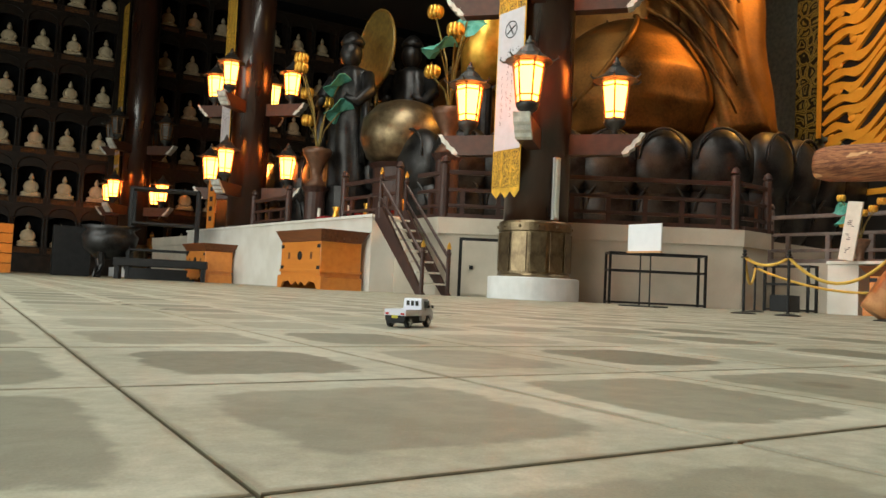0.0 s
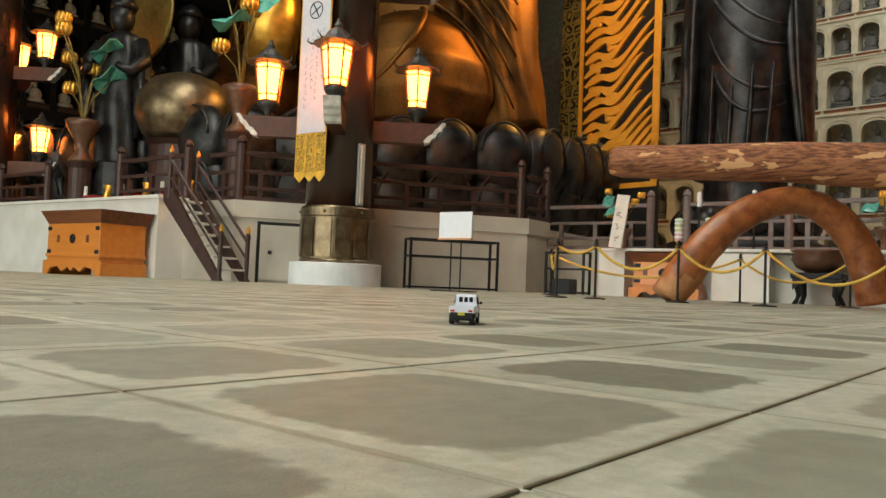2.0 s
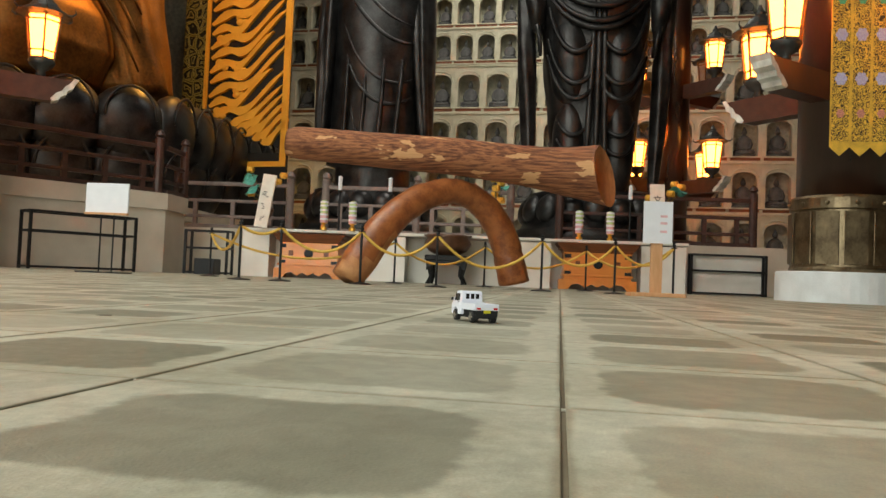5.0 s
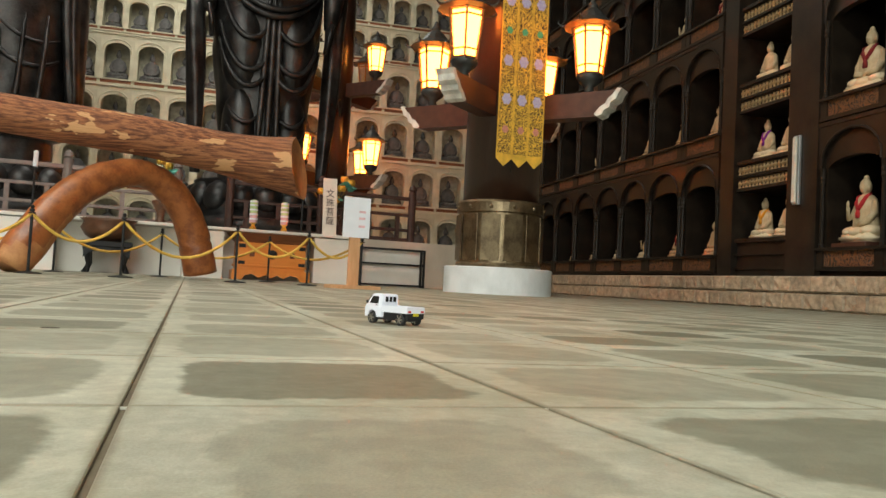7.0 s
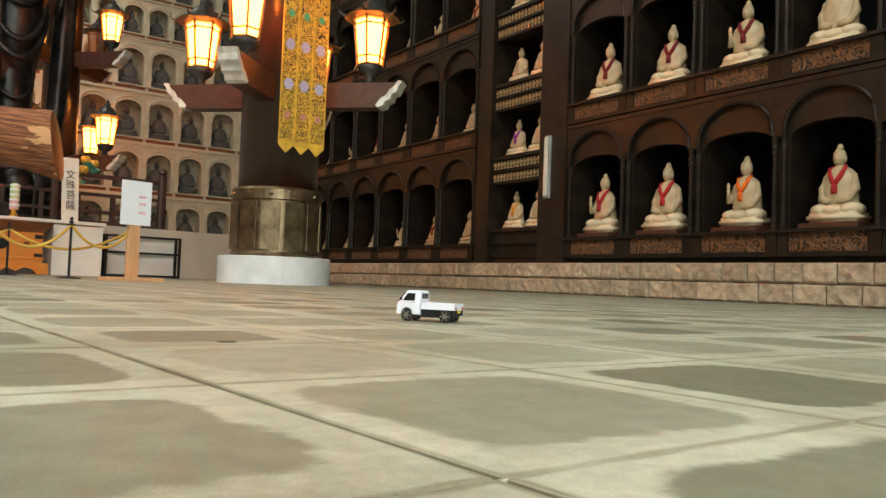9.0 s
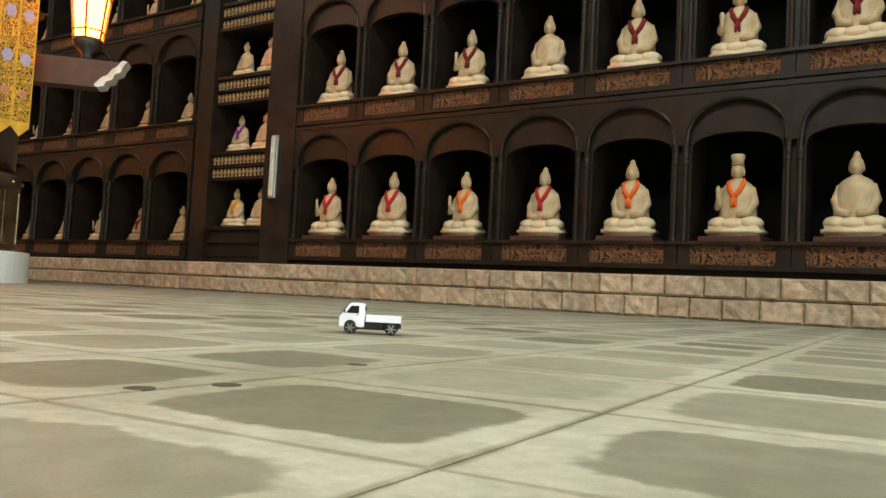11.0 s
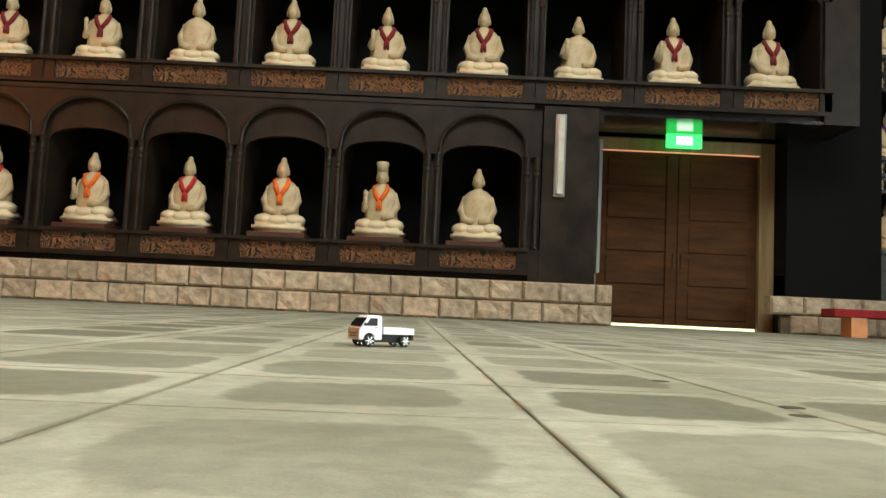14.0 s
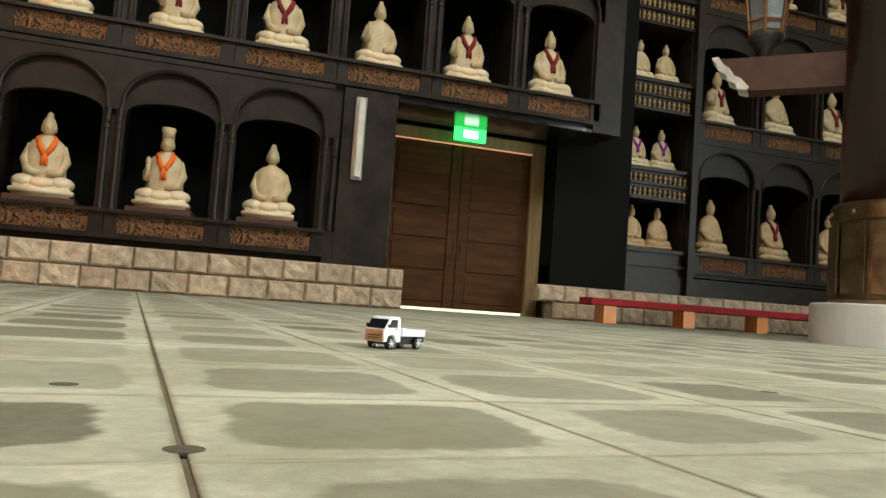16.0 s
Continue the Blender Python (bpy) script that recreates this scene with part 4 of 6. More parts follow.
# stair up to the platform
stair = thing("wooden_stair", TM @ pose(-1.62, 1.15, 0), "steep dark red wooden stair with handrails and pale treads", "stair")
for s in (-0.34, 0.34):
    part("stringer", prism([(0, 0), (0.26, 0), (1.95, 1.62), (1.95, 1.9), (1.7, 1.9)], s - 0.035, s + 0.035), M_RAIL, stair, m=pose(0, 0, 0, 0, 0, 90))
    for y in (0.0, 1.7):
        z = y * 1.0
        part("newel", lathe([(0.045, 0), (0.045, 0.85), (0.06, 0.88), (0.045, 0.95), (0.01, 1.05)], 8), M_RAIL, stair, m=pose(-s, y + 0.1, z * 0.98))
        part("gold_cap", lathe([(0.04, 0), (0.05, 0.05), (0.01, 0.15)], 8), M_GOLD, stair, "gilded post cap", m=pose(-s, y + 0.1, z * 0.98 + 0.98))
    part("handrail", tube([(-s, 0.1, 0.8), (-s, 1.8, 2.48)], 0.035, 8), M_RAIL, stair)
    part("midrail", tube([(-s, 0.1, 0.45), (-s, 1.8, 2.13)], 0.025, 8), M_RAIL, stair)
for k in range(7):
    part("tread", box(-0.31, 0.1 + 0.24 * k, 0.21 + 0.235 * k, 0.31, 0.36 + 0.24 * k, 0.25 + 0.235 * k), M_TABLET, stair, "pale worn tread")

# east altar before the standing statues
AA = 4.75
altar = thing("altar", TM, "long white plastered altar before the standing statues", "altar", kind="structure")
part("plinth_block", box(AA, -4.42, 0, AA + 0.54, -3.8, 1.02), M_WHITE, altar)
part("body", box(AA + 0.55, -13.6, 0, AA + 1.6, -3.8, 1.015), M_WHITE, altar)
part("plinth_block", box(AA, -7.5, 0, AA + 0.54, -6.35, 1.0), M_WHITE, altar)
part("plinth_block", box(AA, -10.7, 0, AA + 0.54, -9.9, 1.0), M_WHITE, altar)
part("plinth_block", box(AA, -13.6, 0, AA + 0.54, -12.65, 1.0), M_WHITE, altar)
part("worktop", box(AA - 0.03, -13.65, 1.022, AA + 1.65, -3.78, 1.09, 0.01), M_WHITE, altar)
terrace = solid("terrace", box(AA + 1.75, -17.5, 0, 18.2, -1.3, 1.15), M_GREYPLASTER, "grey terrace that carries the standing statues", "terrace", TM, kind="structure")
railing(TM @ pose(AA + 1.95, -1.4, 1.15, 0, 0, -90), 2.9, 1.15, (0.0, 2.9), M_PALERAIL, label="faded wooden railing of the statue terrace")
railing(TM @ pose(AA + 1.95, -5.2, 1.15, 0, 0, -90), 4.6, 1.15, (0.0, 2.3, 4.6), M_PALERAIL, label="faded wooden railing of the statue terrace")
railing(TM @ pose(AA + 1.95, -11.0, 1.15, 0, 0, -90), 4.6, 1.15, (0.0, 2.2, 4.6), M_RAIL, label="dark wooden railing of the statue terrace")
part("white_panel", box(AA + 0.6, -15.4, 0, AA + 0.65, -13.75, 0.85), M_WHITE, terrace)


# ---- statues ----
def robed(sections, folds=9, amp=0.05, seg=72, rows=70, lean=0.0, seed=0):
    """A draped body: ellipses (z, depth, width, forward) joined smoothly and pleated."""
    bm = bmesh.new()
    zs = [s[0] for s in sections]
    rings = []
    for i in range(rows):
        z = zs[0] + (zs[-1] - zs[0]) * i / (rows - 1)
        d = np.interp(z, zs, [s[1] for s in sections])
        w = np.interp(z, zs, [s[2] for s in sections])
        f = np.interp(z, zs, [s[3] for s in sections])
        ring = []
        for k in range(seg):
            th = 2 * math.pi * k / seg
            ph = lean * (z - zs[0]) + 1.3 * noise.noise(Vector((math.cos(th), math.sin(th), z * 0.25 + seed)))
            p = 1 + amp * (abs(math.sin(folds * th * 0.5 + ph)) - 0.5) + 0.05 * noise.noise(Vector((2.2 * math.cos(th), 2.2 * math.sin(th), z * 0.9 + seed)))
            ring.append(bm.verts.new((-f + d * p * math.cos(th), w * p * math.sin(th), z)))
        rings.append(ring)
    for a, b in zip(rings, rings[1:]):
        for k in range(seg):
            bm.faces.new((a[k], a[(k + 1) % seg], b[(k + 1) % seg], b[k]))
    bm.faces.new(rings[0][::-1])
    bm.faces.new(rings[-1])
    return bm


def drape(bm, pts, r, n=14):
    """A soft fold that follows a smooth line through four points, thick in the middle."""
    p = [Vector(q) for q in pts]
    line = []
    for k in range(n):
        u = k / (n - 1)
        a, b, c, d = (1 - u) ** 3, 3 * u * (1 - u) ** 2, 3 * u * u * (1 - u), u ** 3
        line.append(p[0] * a + p[1] * b + p[2] * c + p[3] * d)
    return tube(line, [r * (0.35 + 0.65 * max(0.0, math.sin(math.pi * k / (n - 1))) ** 0.6) for k in range(n)], 8, bm)


def standing(m, style):
    if style == 0:
        # a long plain robe with diagonal folds, a cloak hanging in deep pleats on both sides
        bm = robed([(0, 0.85, 1.05, 0), (0.7, 0.85, 1.05, 0), (0.72, 1.02, 1.32, 0), (2.2, 1.0, 1.22, 0), (4.0, 1.0, 1.25, 0.05), (5.6, 1.0, 1.4, 0.05), (7.2, 0.9, 1.55, 0), (8.2, 0.6, 1.1, 0), (8.5, 0.4, 0.4, 0)], 5, 0.05, rows=90, lean=0.2, seed=1)
        for s in (-1, 1):
            own = robed([(0, 0.20, 0.16, 0), (1.2, 0.5, 0.24, 0), (3.2, 0.6, 0.34, 0), (5.0, 0.5, 0.36, 0), (6.2, 0.3, 0.3, 0)], 6, 0.22, 36, 30, 0.3, 3 + s)
            merge(bm, own, pose(-0.15, s * 1.50, 1.0, s * 3, 0, 0))
        for k in (0, 1, 3, 4, 6):
            drape(bm, [(-0.80, 1.15 - 0.1 * k, 7.0 - 0.75 * k), (-1.12, 0.5, 5.6 - 0.75 * k), (-1.14, -0.35, 4.6 - 0.65 * k), (-0.72, -1.12, 4.6 - 0.5 * k)], 0.05 + 0.012 * (k % 3))
        for k in range(4):
            drape(bm, [(-0.98, -0.85 + 0.5 * k, 3.6), (-1.06, -0.85 + 0.5 * k, 2.4), (-1.02, -0.70 + 0.45 * k, 1.5), (-0.98, -0.7 + 0.48 * k, 0.75)], 0.07)
        drape(bm, [(-0.75, -1.15, 0.75), (-1.16, -0.5, 0.62), (-1.16, 0.5, 0.75), (-0.72, 1.15, 1.1)], 0.10)
    else:
        # bare upper body, a skirt tucked in great swags over both thighs, scarves down to the ground
        bm = robed([(0, 0.80, 1.05, 0), (1.0, 0.78, 1.08, 0), (2.4, 0.88, 1.22, 0), (3.6, 0.95, 1.38, 0), (5.2, 1.0, 1.42, 0.1), (6.4, 0.88, 1.15, 0.05), (7.6, 0.95, 1.45, 0), (8.3, 0.6, 1.1, 0), (8.6, 0.4, 0.4, 0)], 4, 0.03, rows=90, lean=0.05, seed=7)
        for s in (-1, 1):
            ball((-0.42, s * 0.62, 3.6), (0.62, 0.60, 1.5), bm, 20)
            ball((-0.36, s * 0.60, 1.3), (0.56, 0.48, 1.5), bm, 20)
            for j in (0, 2, 3):
                drape(bm, [(-0.62, s * 1.28, 4.9 - 0.42 * j), (-1.22, s * 1.0, 3.3 - 0.40 * j), (-1.22, s * 0.35, 3.3 - 0.40 * j), (-0.98, s * 0.02, 4.2 - 0.42 * j)], 0.075)
            for j in range(2):
                drape(bm, [(-0.80, s * 1.0, 1.9 - 0.5 * j), (-1.08, s * 0.8, 1.35 - 0.5 * j), (-1.08, s * 0.4, 1.35 - 0.5 * j), (-0.86, s * 0.2, 1.8 - 0.5 * j)], 0.06)
            tube([(-0.2, s * 1.5, 7.4), (-0.35, s * 1.75, 6.2), (-0.5, s * 1.62, 5.0), (-0.55, s * 1.55, 4.3)], [0.34, 0.36, 0.26, 0.16], 14, bm)
            for q in range(4):
                tube([(-0.5 - 0.08 * q, s * (1.5 + 0.03 * q), 4.4), (-0.55 - 0.08 * q, s * 1.5, 4.0), (-0.48 - 0.08 * q, s * 1.46, 3.65)], [0.07, 0.06, 0.04], 6, bm)
            own = robed([(0, 0.10, 0.12, 0), (1.4, 0.22, 0.20, 0), (3.4, 0.26, 0.24, 0), (5.4, 0.2, 0.2, 0)], 5, 0.22, 24, 30, 0.4, 5 + s)
            merge(bm, own, pose(-0.1, s * 1.62, 0.2, s * -3, 0, 0))
        for j in (0, 2, 3):
            drape(bm, [(-0.70, -1.25, 5.6 - 0.16 * j), (-1.35, -0.6, 4.5 - 0.2 * j), (-1.35, 0.6, 4.5 - 0.2 * j), (-0.70, 1.25, 5.6 - 0.16 * j)], 0.085)
        for k in range(3):
            drape(bm, [(-1.04, -0.12 + 0.12 * k, 5.0), (-1.10, -0.16 + 0.16 * k, 3.4), (-1.02, -0.2 + 0.2 * k, 1.8), (-0.92, -0.26 + 0.26 * k, 0.15)], 0.085)
    ball((-0.1, 0, 9.3), (0.6, 0.55, 0.75), bm, 16)
    solid("standing_statue", bm, M_DARKBRONZE, "colossal standing statue in draped black bronze robes", "statue", m, "standing statues on the terrace", smooth=True)


for st, (x, y) in enumerate(((20.0, 8.75), (20.0, 2.65))):
    ped = thing("lotus_pedestal", pose(x, y, 1.15, 0, 0, 8.3), "round blackened bronze lotus pedestal under a standing statue", "pedestal", "pedestals of the standing statues")
    part("drum", lathe([(2.0, 0), (2.0, 0.3), (1.8, 0.38), (1.75, 0.6), (1.6, 1.2), (1.62, 1.3)], 32), M_DARKBRONZE, ped, smooth=True)
    for k in range(16):
        part("petal", ball((0, 0, 0), (0.28, 0.36, 0.40), seg=10), M_DARKBRONZE, ped, smooth=True, m=pose(0, 0, 0, 0, 0, 22.5 * k) @ pose(1.62, 0, 0.85, 0, -18, 0))
    standing(pose(x, y, 2.45, 0, 0, 8.3), st)

# the great seated statue on its lotus throne
BA, BB = 8.6, 7.2
throne = thing("lotus_throne", TM @ pose(0, 0, 1.72), "black bronze lotus throne with swelling petals", "throne")
part("core", slab_poly([(1.6, 22), (1.6, 5.6), (5.4, 1.8), (7.2, -0.5), (15, -0.9), (15, 22)], 0, 2.6), M_DARKBRONZE, throne)
edge = [(1.6, 16.0), (1.6, 5.6), (5.4, 1.8), (7.2, -0.5), (15, -0.9)]
petal_bm = ball((0, 0, 0), (0.55, 0.92, 1.0), seg=18)
tube([(0.40, 0.62 * math.cos(a), 0.10 + 0.82 * math.sin(a)) for a in [math.pi * q / 12 for q in range(13)]], 0.04, 6, petal_bm)
PETAL = mesh_of(petal_bm, M_DARKBRONZE, smooth=True)
for (xa, ya), (xb, yb) in zip(edge, edge[1:]):
    ln = math.hypot(xb - xa, yb - ya)
    n = max(1, round(ln / 1.4))
    ang = math.degrees(math.atan2(yb - ya, xb - xa)) - 90
    for k in range(n):
        f = (k + 0.5) / n
        part("petal", PETAL, None, throne, m=pose(xa + (xb - xa) * f, ya + (yb - ya) * f, 2.0, 0, 0, ang) @ pose(0.1, 0, 0))
        part("petal", PETAL, None, throne, m=pose(xa + (xb - xa) * f, ya + (yb - ya) * f, 0.75, 0, 0, ang) @ pose(-0.15, 0, 0, 0, 15, 0))


def great_statue():
    bm = bmesh.new()
    for s in (-1, 1):
        # folded legs under the robe
        own = robed([(0, 2.3, 2.5, 0), (0.9, 2.7, 2.75, 0), (1.9, 2.6, 2.6, 0.1), (2.9, 2.1, 2.1, 0.1), (3.6, 1.2, 1.3, 0), (3.85, 0.4, 0.5, 0)], 4, 0.015, 60, 40, 0.1, 2 + s)
        merge(bm, own, pose(-0.9, s * 3.2, 0, 0, 0, s * 8))
        # hem of the robe across the knee
        drape(bm, [(-3.3, s * 2.2, 0.3), (-3.9, s * 5.0, 1.2), (-2.9, s * 5.6, 3.2), (-1.3, s * 3.6, 3.9)], 0.10, 20)
        drape(bm, [(-3.2, s * 1.0, 0.3), (-4.2, s * 3.4, 1.0), (-3.2, s * 4.6, 3.0), (-1.6, s * 2.8, 3.9)], 0.06, 20)
        # robe falling from the forearm over the knee and down the side
        own = robed([(-0.2, 1.3, 1.3, 0), (2.2, 1.4, 1.35, 0), (4.2, 1.6, 1.5, 0), (6.4, 1.6, 1.6, 0), (8.2, 1.1, 1.2, 0)], 9, 0.14, 48, 40, 0.5, 9 + s)
        merge(bm, own, pose(0.9, s * 5.6, 0.2, s * 10, 0, 0))
        for q in range(5):
            drape(bm, [(-1.3 - 0.1 * q, s * 1.2, 4.3 + 0.75 * q), (-1.6, s * 3.6, 4.9 + 0.6 * q), (-1.2, s * 5.6, 3.6 + 0.6 * q), (-0.3, s * 6.6, 0.6 + 0.8 * q)], 0.08, 18)
    own = robed([(1.5, 2.6, 3.6, 0), (4, 2.5, 3.7, 0), (7, 2.3, 3.8, 0), (9.5, 1.8, 3.6, 0), (10.6, 0.9, 1.6, 0)], 9, 0.05, 60, 40, 0.4, 5)
    merge(bm, own, pose(1.2, 0, 0.4))
    own = robed([(2.6, 1.2, 4.4, 0), (3.4, 1.7, 4.6, 0), (4.4, 1.6, 4.4, 0), (5.2, 0.9, 3.2, 0)], 14, 0.10, 60, 26, 0.5, 6)
    merge(bm, own, pose(-0.5, 0, 0.2))
    ball((1.0, 0, 12.4), (1.6, 1.45, 1.9), bm, 20)
    return bm


solid("great_seated_statue", great_statue(), M_BUDDHA, "colossal bronze seated statue glowing in warm light", "statue", TM @ pose(BA, BB, 4.9), smooth=True)

# raised hand of the great statue and its attendants
att = robed([(0, 0.55, 0.75, 0), (1.2, 0.55, 0.70, 0), (2.4, 0.55, 0.68, 0), (3.3, 0.5, 0.75, 0), (3.9, 0.42, 0.62, 0), (4.1, 0.2, 0.22, 0)], 8, 0.14, 40, 40, 0.5, 11)
ball((-0.05, 0, 4.5), (0.38, 0.36, 0.48), att, 14)
lathe([(0.36, 4.75), (0.42, 4.9), (0.30, 5.1), (0.12, 5.25)], 12, att)
for s in (-1, 1):
    tube([(0, s * 0.68, 3.75), (-0.25, s * 0.95, 3.1), (-0.6, s * 0.75, 2.7), (-0.85, s * 0.45, 2.9)], [0.22, 0.24, 0.17, 0.10], 9, att)
    tube([(-0.3, s * 0.85, 2.9), (-0.3, s * 0.95, 1.8), (-0.2, s * 0.8, 0.8)], [0.14, 0.2, 0.1], 8, att)
att_me = mesh_of(att, M_DARKBRONZE, smooth=True)
solid("attendant_statue", att_me, None, "standing black bronze attendant statue on the platform", "statue", pose(9.25, 22.6, 3.1, 0, 0, 30) @ Matrix.Diagonal((0.95, 0.95, 0.95, 1)), "attendant statues")
solid("attendant_statue", att_me, None, "standing black bronze attendant statue on the platform", "statue", pose(11.6, 23.1, 3.6, 0, 0, 40) @ Matrix.Diagonal((0.95, 0.95, 0.95, 1)), "attendant statues")
for x, y in ((9.25, 22.6), (11.6, 23.1)):
    solid("statue_block", lathe([(1.0, 0), (1.0, 0.3), (0.8, 0.5), (0.85, 1.38 if x < 10 else 1.88)], 16), M_DARKBRONZE, "dark bronze block under an attendant statue", "block", pose(x, y, 1.72), "attendant statue blocks")
halo = thing("halo_disc", pose(10.35, 23.3, 7.9, 0, 0, 2), "tarnished gold halo disc behind an attendant statue", "halo")
part("disc", lathe([(1.30, -0.04), (1.30, 0.04)], 40), M_OLIVEGOLD, halo, m=pose(0, 0, 0, 0, 90, 0))
part("rim", tube([(0, 1.3 * math.cos(a), 1.3 * math.sin(a)) for a in [math.pi * q / 20 for q in range(41)]], 0.06, 6), M_OLIVEGOLD, halo)
part("stem", rod((0.1, 0, -4.2), (0.1, 0, -1.2), 0.06), M_OLIVEGOLD, halo)
solid("ritual_bell", lathe([(0.9, 0.0), (1.25, 0.25), (1.5, 0.9), (1.42, 1.6), (1.0, 2.1), (0.5, 2.3)], 36), M_BRONZE, "large polished bronze bowl bell on the platform", "bell", pose(10.4, 20.9, 3.75) @ Matrix.Diagonal((0.9, 0.9, 0.85, 1)), smooth=True)
solid("bell_stand", lathe([(1.1, 0), (1.1, 0.2), (0.9, 0.4), (0.9, 1.9), (1.05, 2.04)], 24), M_RAIL, "dark wooden stand under the bronze bell", "stand", pose(10.4, 20.9, 1.72))
hand = bmesh.new()
tube([(0, 0, -1.5), (0, 0, 0), (0.05, 0.1, 0.8), (0.1, 0.2, 1.7)], [0.75, 0.9, 0.85, 0.5], 14, hand)
for q in range(4):
    tube([(0, -0.6 + 0.38 * q, 1.0), (-0.1, -0.6 + 0.40 * q, 1.9), (-0.2, -0.55 + 0.40 * q, 2.6)], [0.22, 0.2, 0.13], 8, hand)
solid("gilded_cloud_ornament", hand, M_GOLD, "great gilded ornament above the platform", "ornament", TM @ pose(4.6, 7.3, 8.3), smooth=True)
solid("ornament_post", rod((0, 0, 0), (0, 0, 5.2), 0.25, 12), M_DARKBRONZE, "dark post that carries the gilded ornament", "post", TM @ pose(4.6, 7.3, 1.72))

# the flame board beside the great statue
fb_a, fb_b = Vector((22.1, 15.35, 0)), Vector((21.75, 12.25, 0))
fdir = (fb_b - fb_a).normalized()
flame_m = Matrix.Translation(fb_a) @ Matrix.Rotation(math.atan2(fdir.y, fdir.x), 4, "Z")
flame = thing("flame_board", flame_m, "tall black board with gilded openwork flames", "board")
part("board", prism([(0, 5.6), (0, 14), (3.12, 14), (3.12, 3.9), (1.9, 4.5)], 0.05, 0.15), M_PANELBLACK, flame)
part("gold_border", box(2.94, -0.06, 3.6, 3.14, 0.05, 14), M_FLAMEGOLD, flame)
part("gold_border", box(-0.06, -0.06, 5.4, 0.04, 0.05, 14), M_FLAMEGOLD, flame)
part("lattice_strip", box(-0.95, 0.0, 5.2, -0.10, 0.10, 14), carved("tarnished_scrollwork", (0.30, 0.24, 0.06), (0.02, 0.018, 0.01), 2.6, 0.5, 0.4), flame, "tarnished gold scrollwork strip")


def tongue(w0, length, rise, wave, phase):
    """A tapering flame with a round head that sways aside and sweeps upwards."""
    top, bot = [], []
    for k in range(29):
        u = k / 28
        x = 0.16 + length * u + 0.10 * math.sin(2 * math.pi * (1.2 * u + phase))
        z = rise * u ** 1.4 + wave * math.sin(2 * math.pi * (1.25 * u + phase))
        du = rise * 1.4 * max(u, 0.05) ** 0.4 + wave * 7.85 * math.cos(2 * math.pi * (1.25 * u + phase))
        ln = math.hypot(length, du)
        w = w0 * min(1.0, 0.35 + 4 * u) * (1 - u ** 3 * 0.9) * (1 + 0.22 * math.sin(5 * math.pi * u + 6 * phase)) / 2
        x, nx, nz = min(x, 2.92), -du / ln, length / ln
        top.append((min(max(x + nx * w, 0.06), 2.93), z + nz * w))
        bot.append((min(max(x - nx * w, 0.06), 2.93), z - nz * w))
    return prism(top + bot[::-1], -0.06, 0.05)


for k in range(24):
    z0 = 4.75 + 0.40 * k
    short = k % 3 == 1
    part("flame_tongue", tongue(0.27, 2.25 if short else 2.75, 1.05 if short else 1.35, 0.23, 0.02 + 0.05 * (k % 2)), M_FLAMEGOLD, flame, m=pose(0, 0, z0 + 0.2))
    if k % 3 != 2:
        head = bmesh.new()
        for q in range(3):
            a = radians(150 + 75 * q)
            ball((0.16 * math.cos(a), 0, 0.13 * math.sin(a)), (0.15, 0.055, 0.12), head, 10)
        part("flame_curl", head, M_FLAMEGOLD, flame, m=pose(0.62 + 0.7 * (k % 2), -0.01, z0 + 0.52 + 0.25 * (k % 2)))
for k in range(5):
    part("flame_tongue", tongue(0.27, 1.9 - 0.25 * k, 1.2 - 0.1 * k, 0.10, 0.03 * k), M_FLAMEGOLD, flame, m=pose(0.75 + 0.32 * k, 0, 4.75 - 0.16 * k))
part("foot", box(-0.2, 0.0, 0, 3.14, 0.14, 3.9), M_PANELBLACK, flame)
part("foot_border", box(1.6, -0.05, 3.45, 3.14, -0.002, 3.62), M_FLAMEGOLD, flame)

# ---- log, arch and rope barrier ----
def log_mesh():
    bm = bmesh.new()
    a, b, c = Vector((10.0, 6.87, 2.12)), Vector((10.5, 4.35, 1.99)), Vector((10.98, 2.10, 1.77))
    seg, rows = 40, 60
    rings = []
    for i in range(rows):
        u = i / (rows - 1)
        p = a.lerp(b, u / 0.53) if u < 0.53 else b.lerp(c, (u - 0.53) / 0.47)
        r = 0.238 + 0.080 * u + 0.13 * max(0, (u - 0.72) / 0.28) ** 1.5
        if u < 0.03:
            r *= 0.86 + 4.6 * u
        d = (c - a).normalized()
        s = d.cross(Vector((0, 0, 1))).normalized()
        t = s.cross(d)
        ring = []
        for k in range(seg):
            th = 2 * math.pi * k / seg
            q = r * (1 + 0.05 * noise.noise(Vector((3 * math.cos(th), 3 * math.sin(th), u * 5))) + 0.035 * noise.noise(Vector((9 * math.cos(th), 9 * math.sin(th), u * 4))))
            cut = -(0.24 * math.cos(th) + 0.10 * math.sin(th)) * max(0, (u - 0.85) / 0.15) if u > 0.85 else 0
            ring.append(bm.verts.new(p + (s * math.cos(th) + t * math.sin(th)) * q + d * cut))
        rings.append(ring)
    for x, y in zip(rings, rings[1:]):
        for k in range(seg):
            bm.faces.new((x[k], x[(k + 1) % seg], y[(k + 1) % seg], y[k]))
    bmesh.ops.recalc_face_normals(bm, faces=bm.faces)
    e1 = bm.faces.new(rings[0][::-1])
    e2 = bm.faces.new(rings[-1])
    e1.material_index = e2.material_index = 1
    return mesh_of(bm, M_LOG, M_BARE, smooth=True)


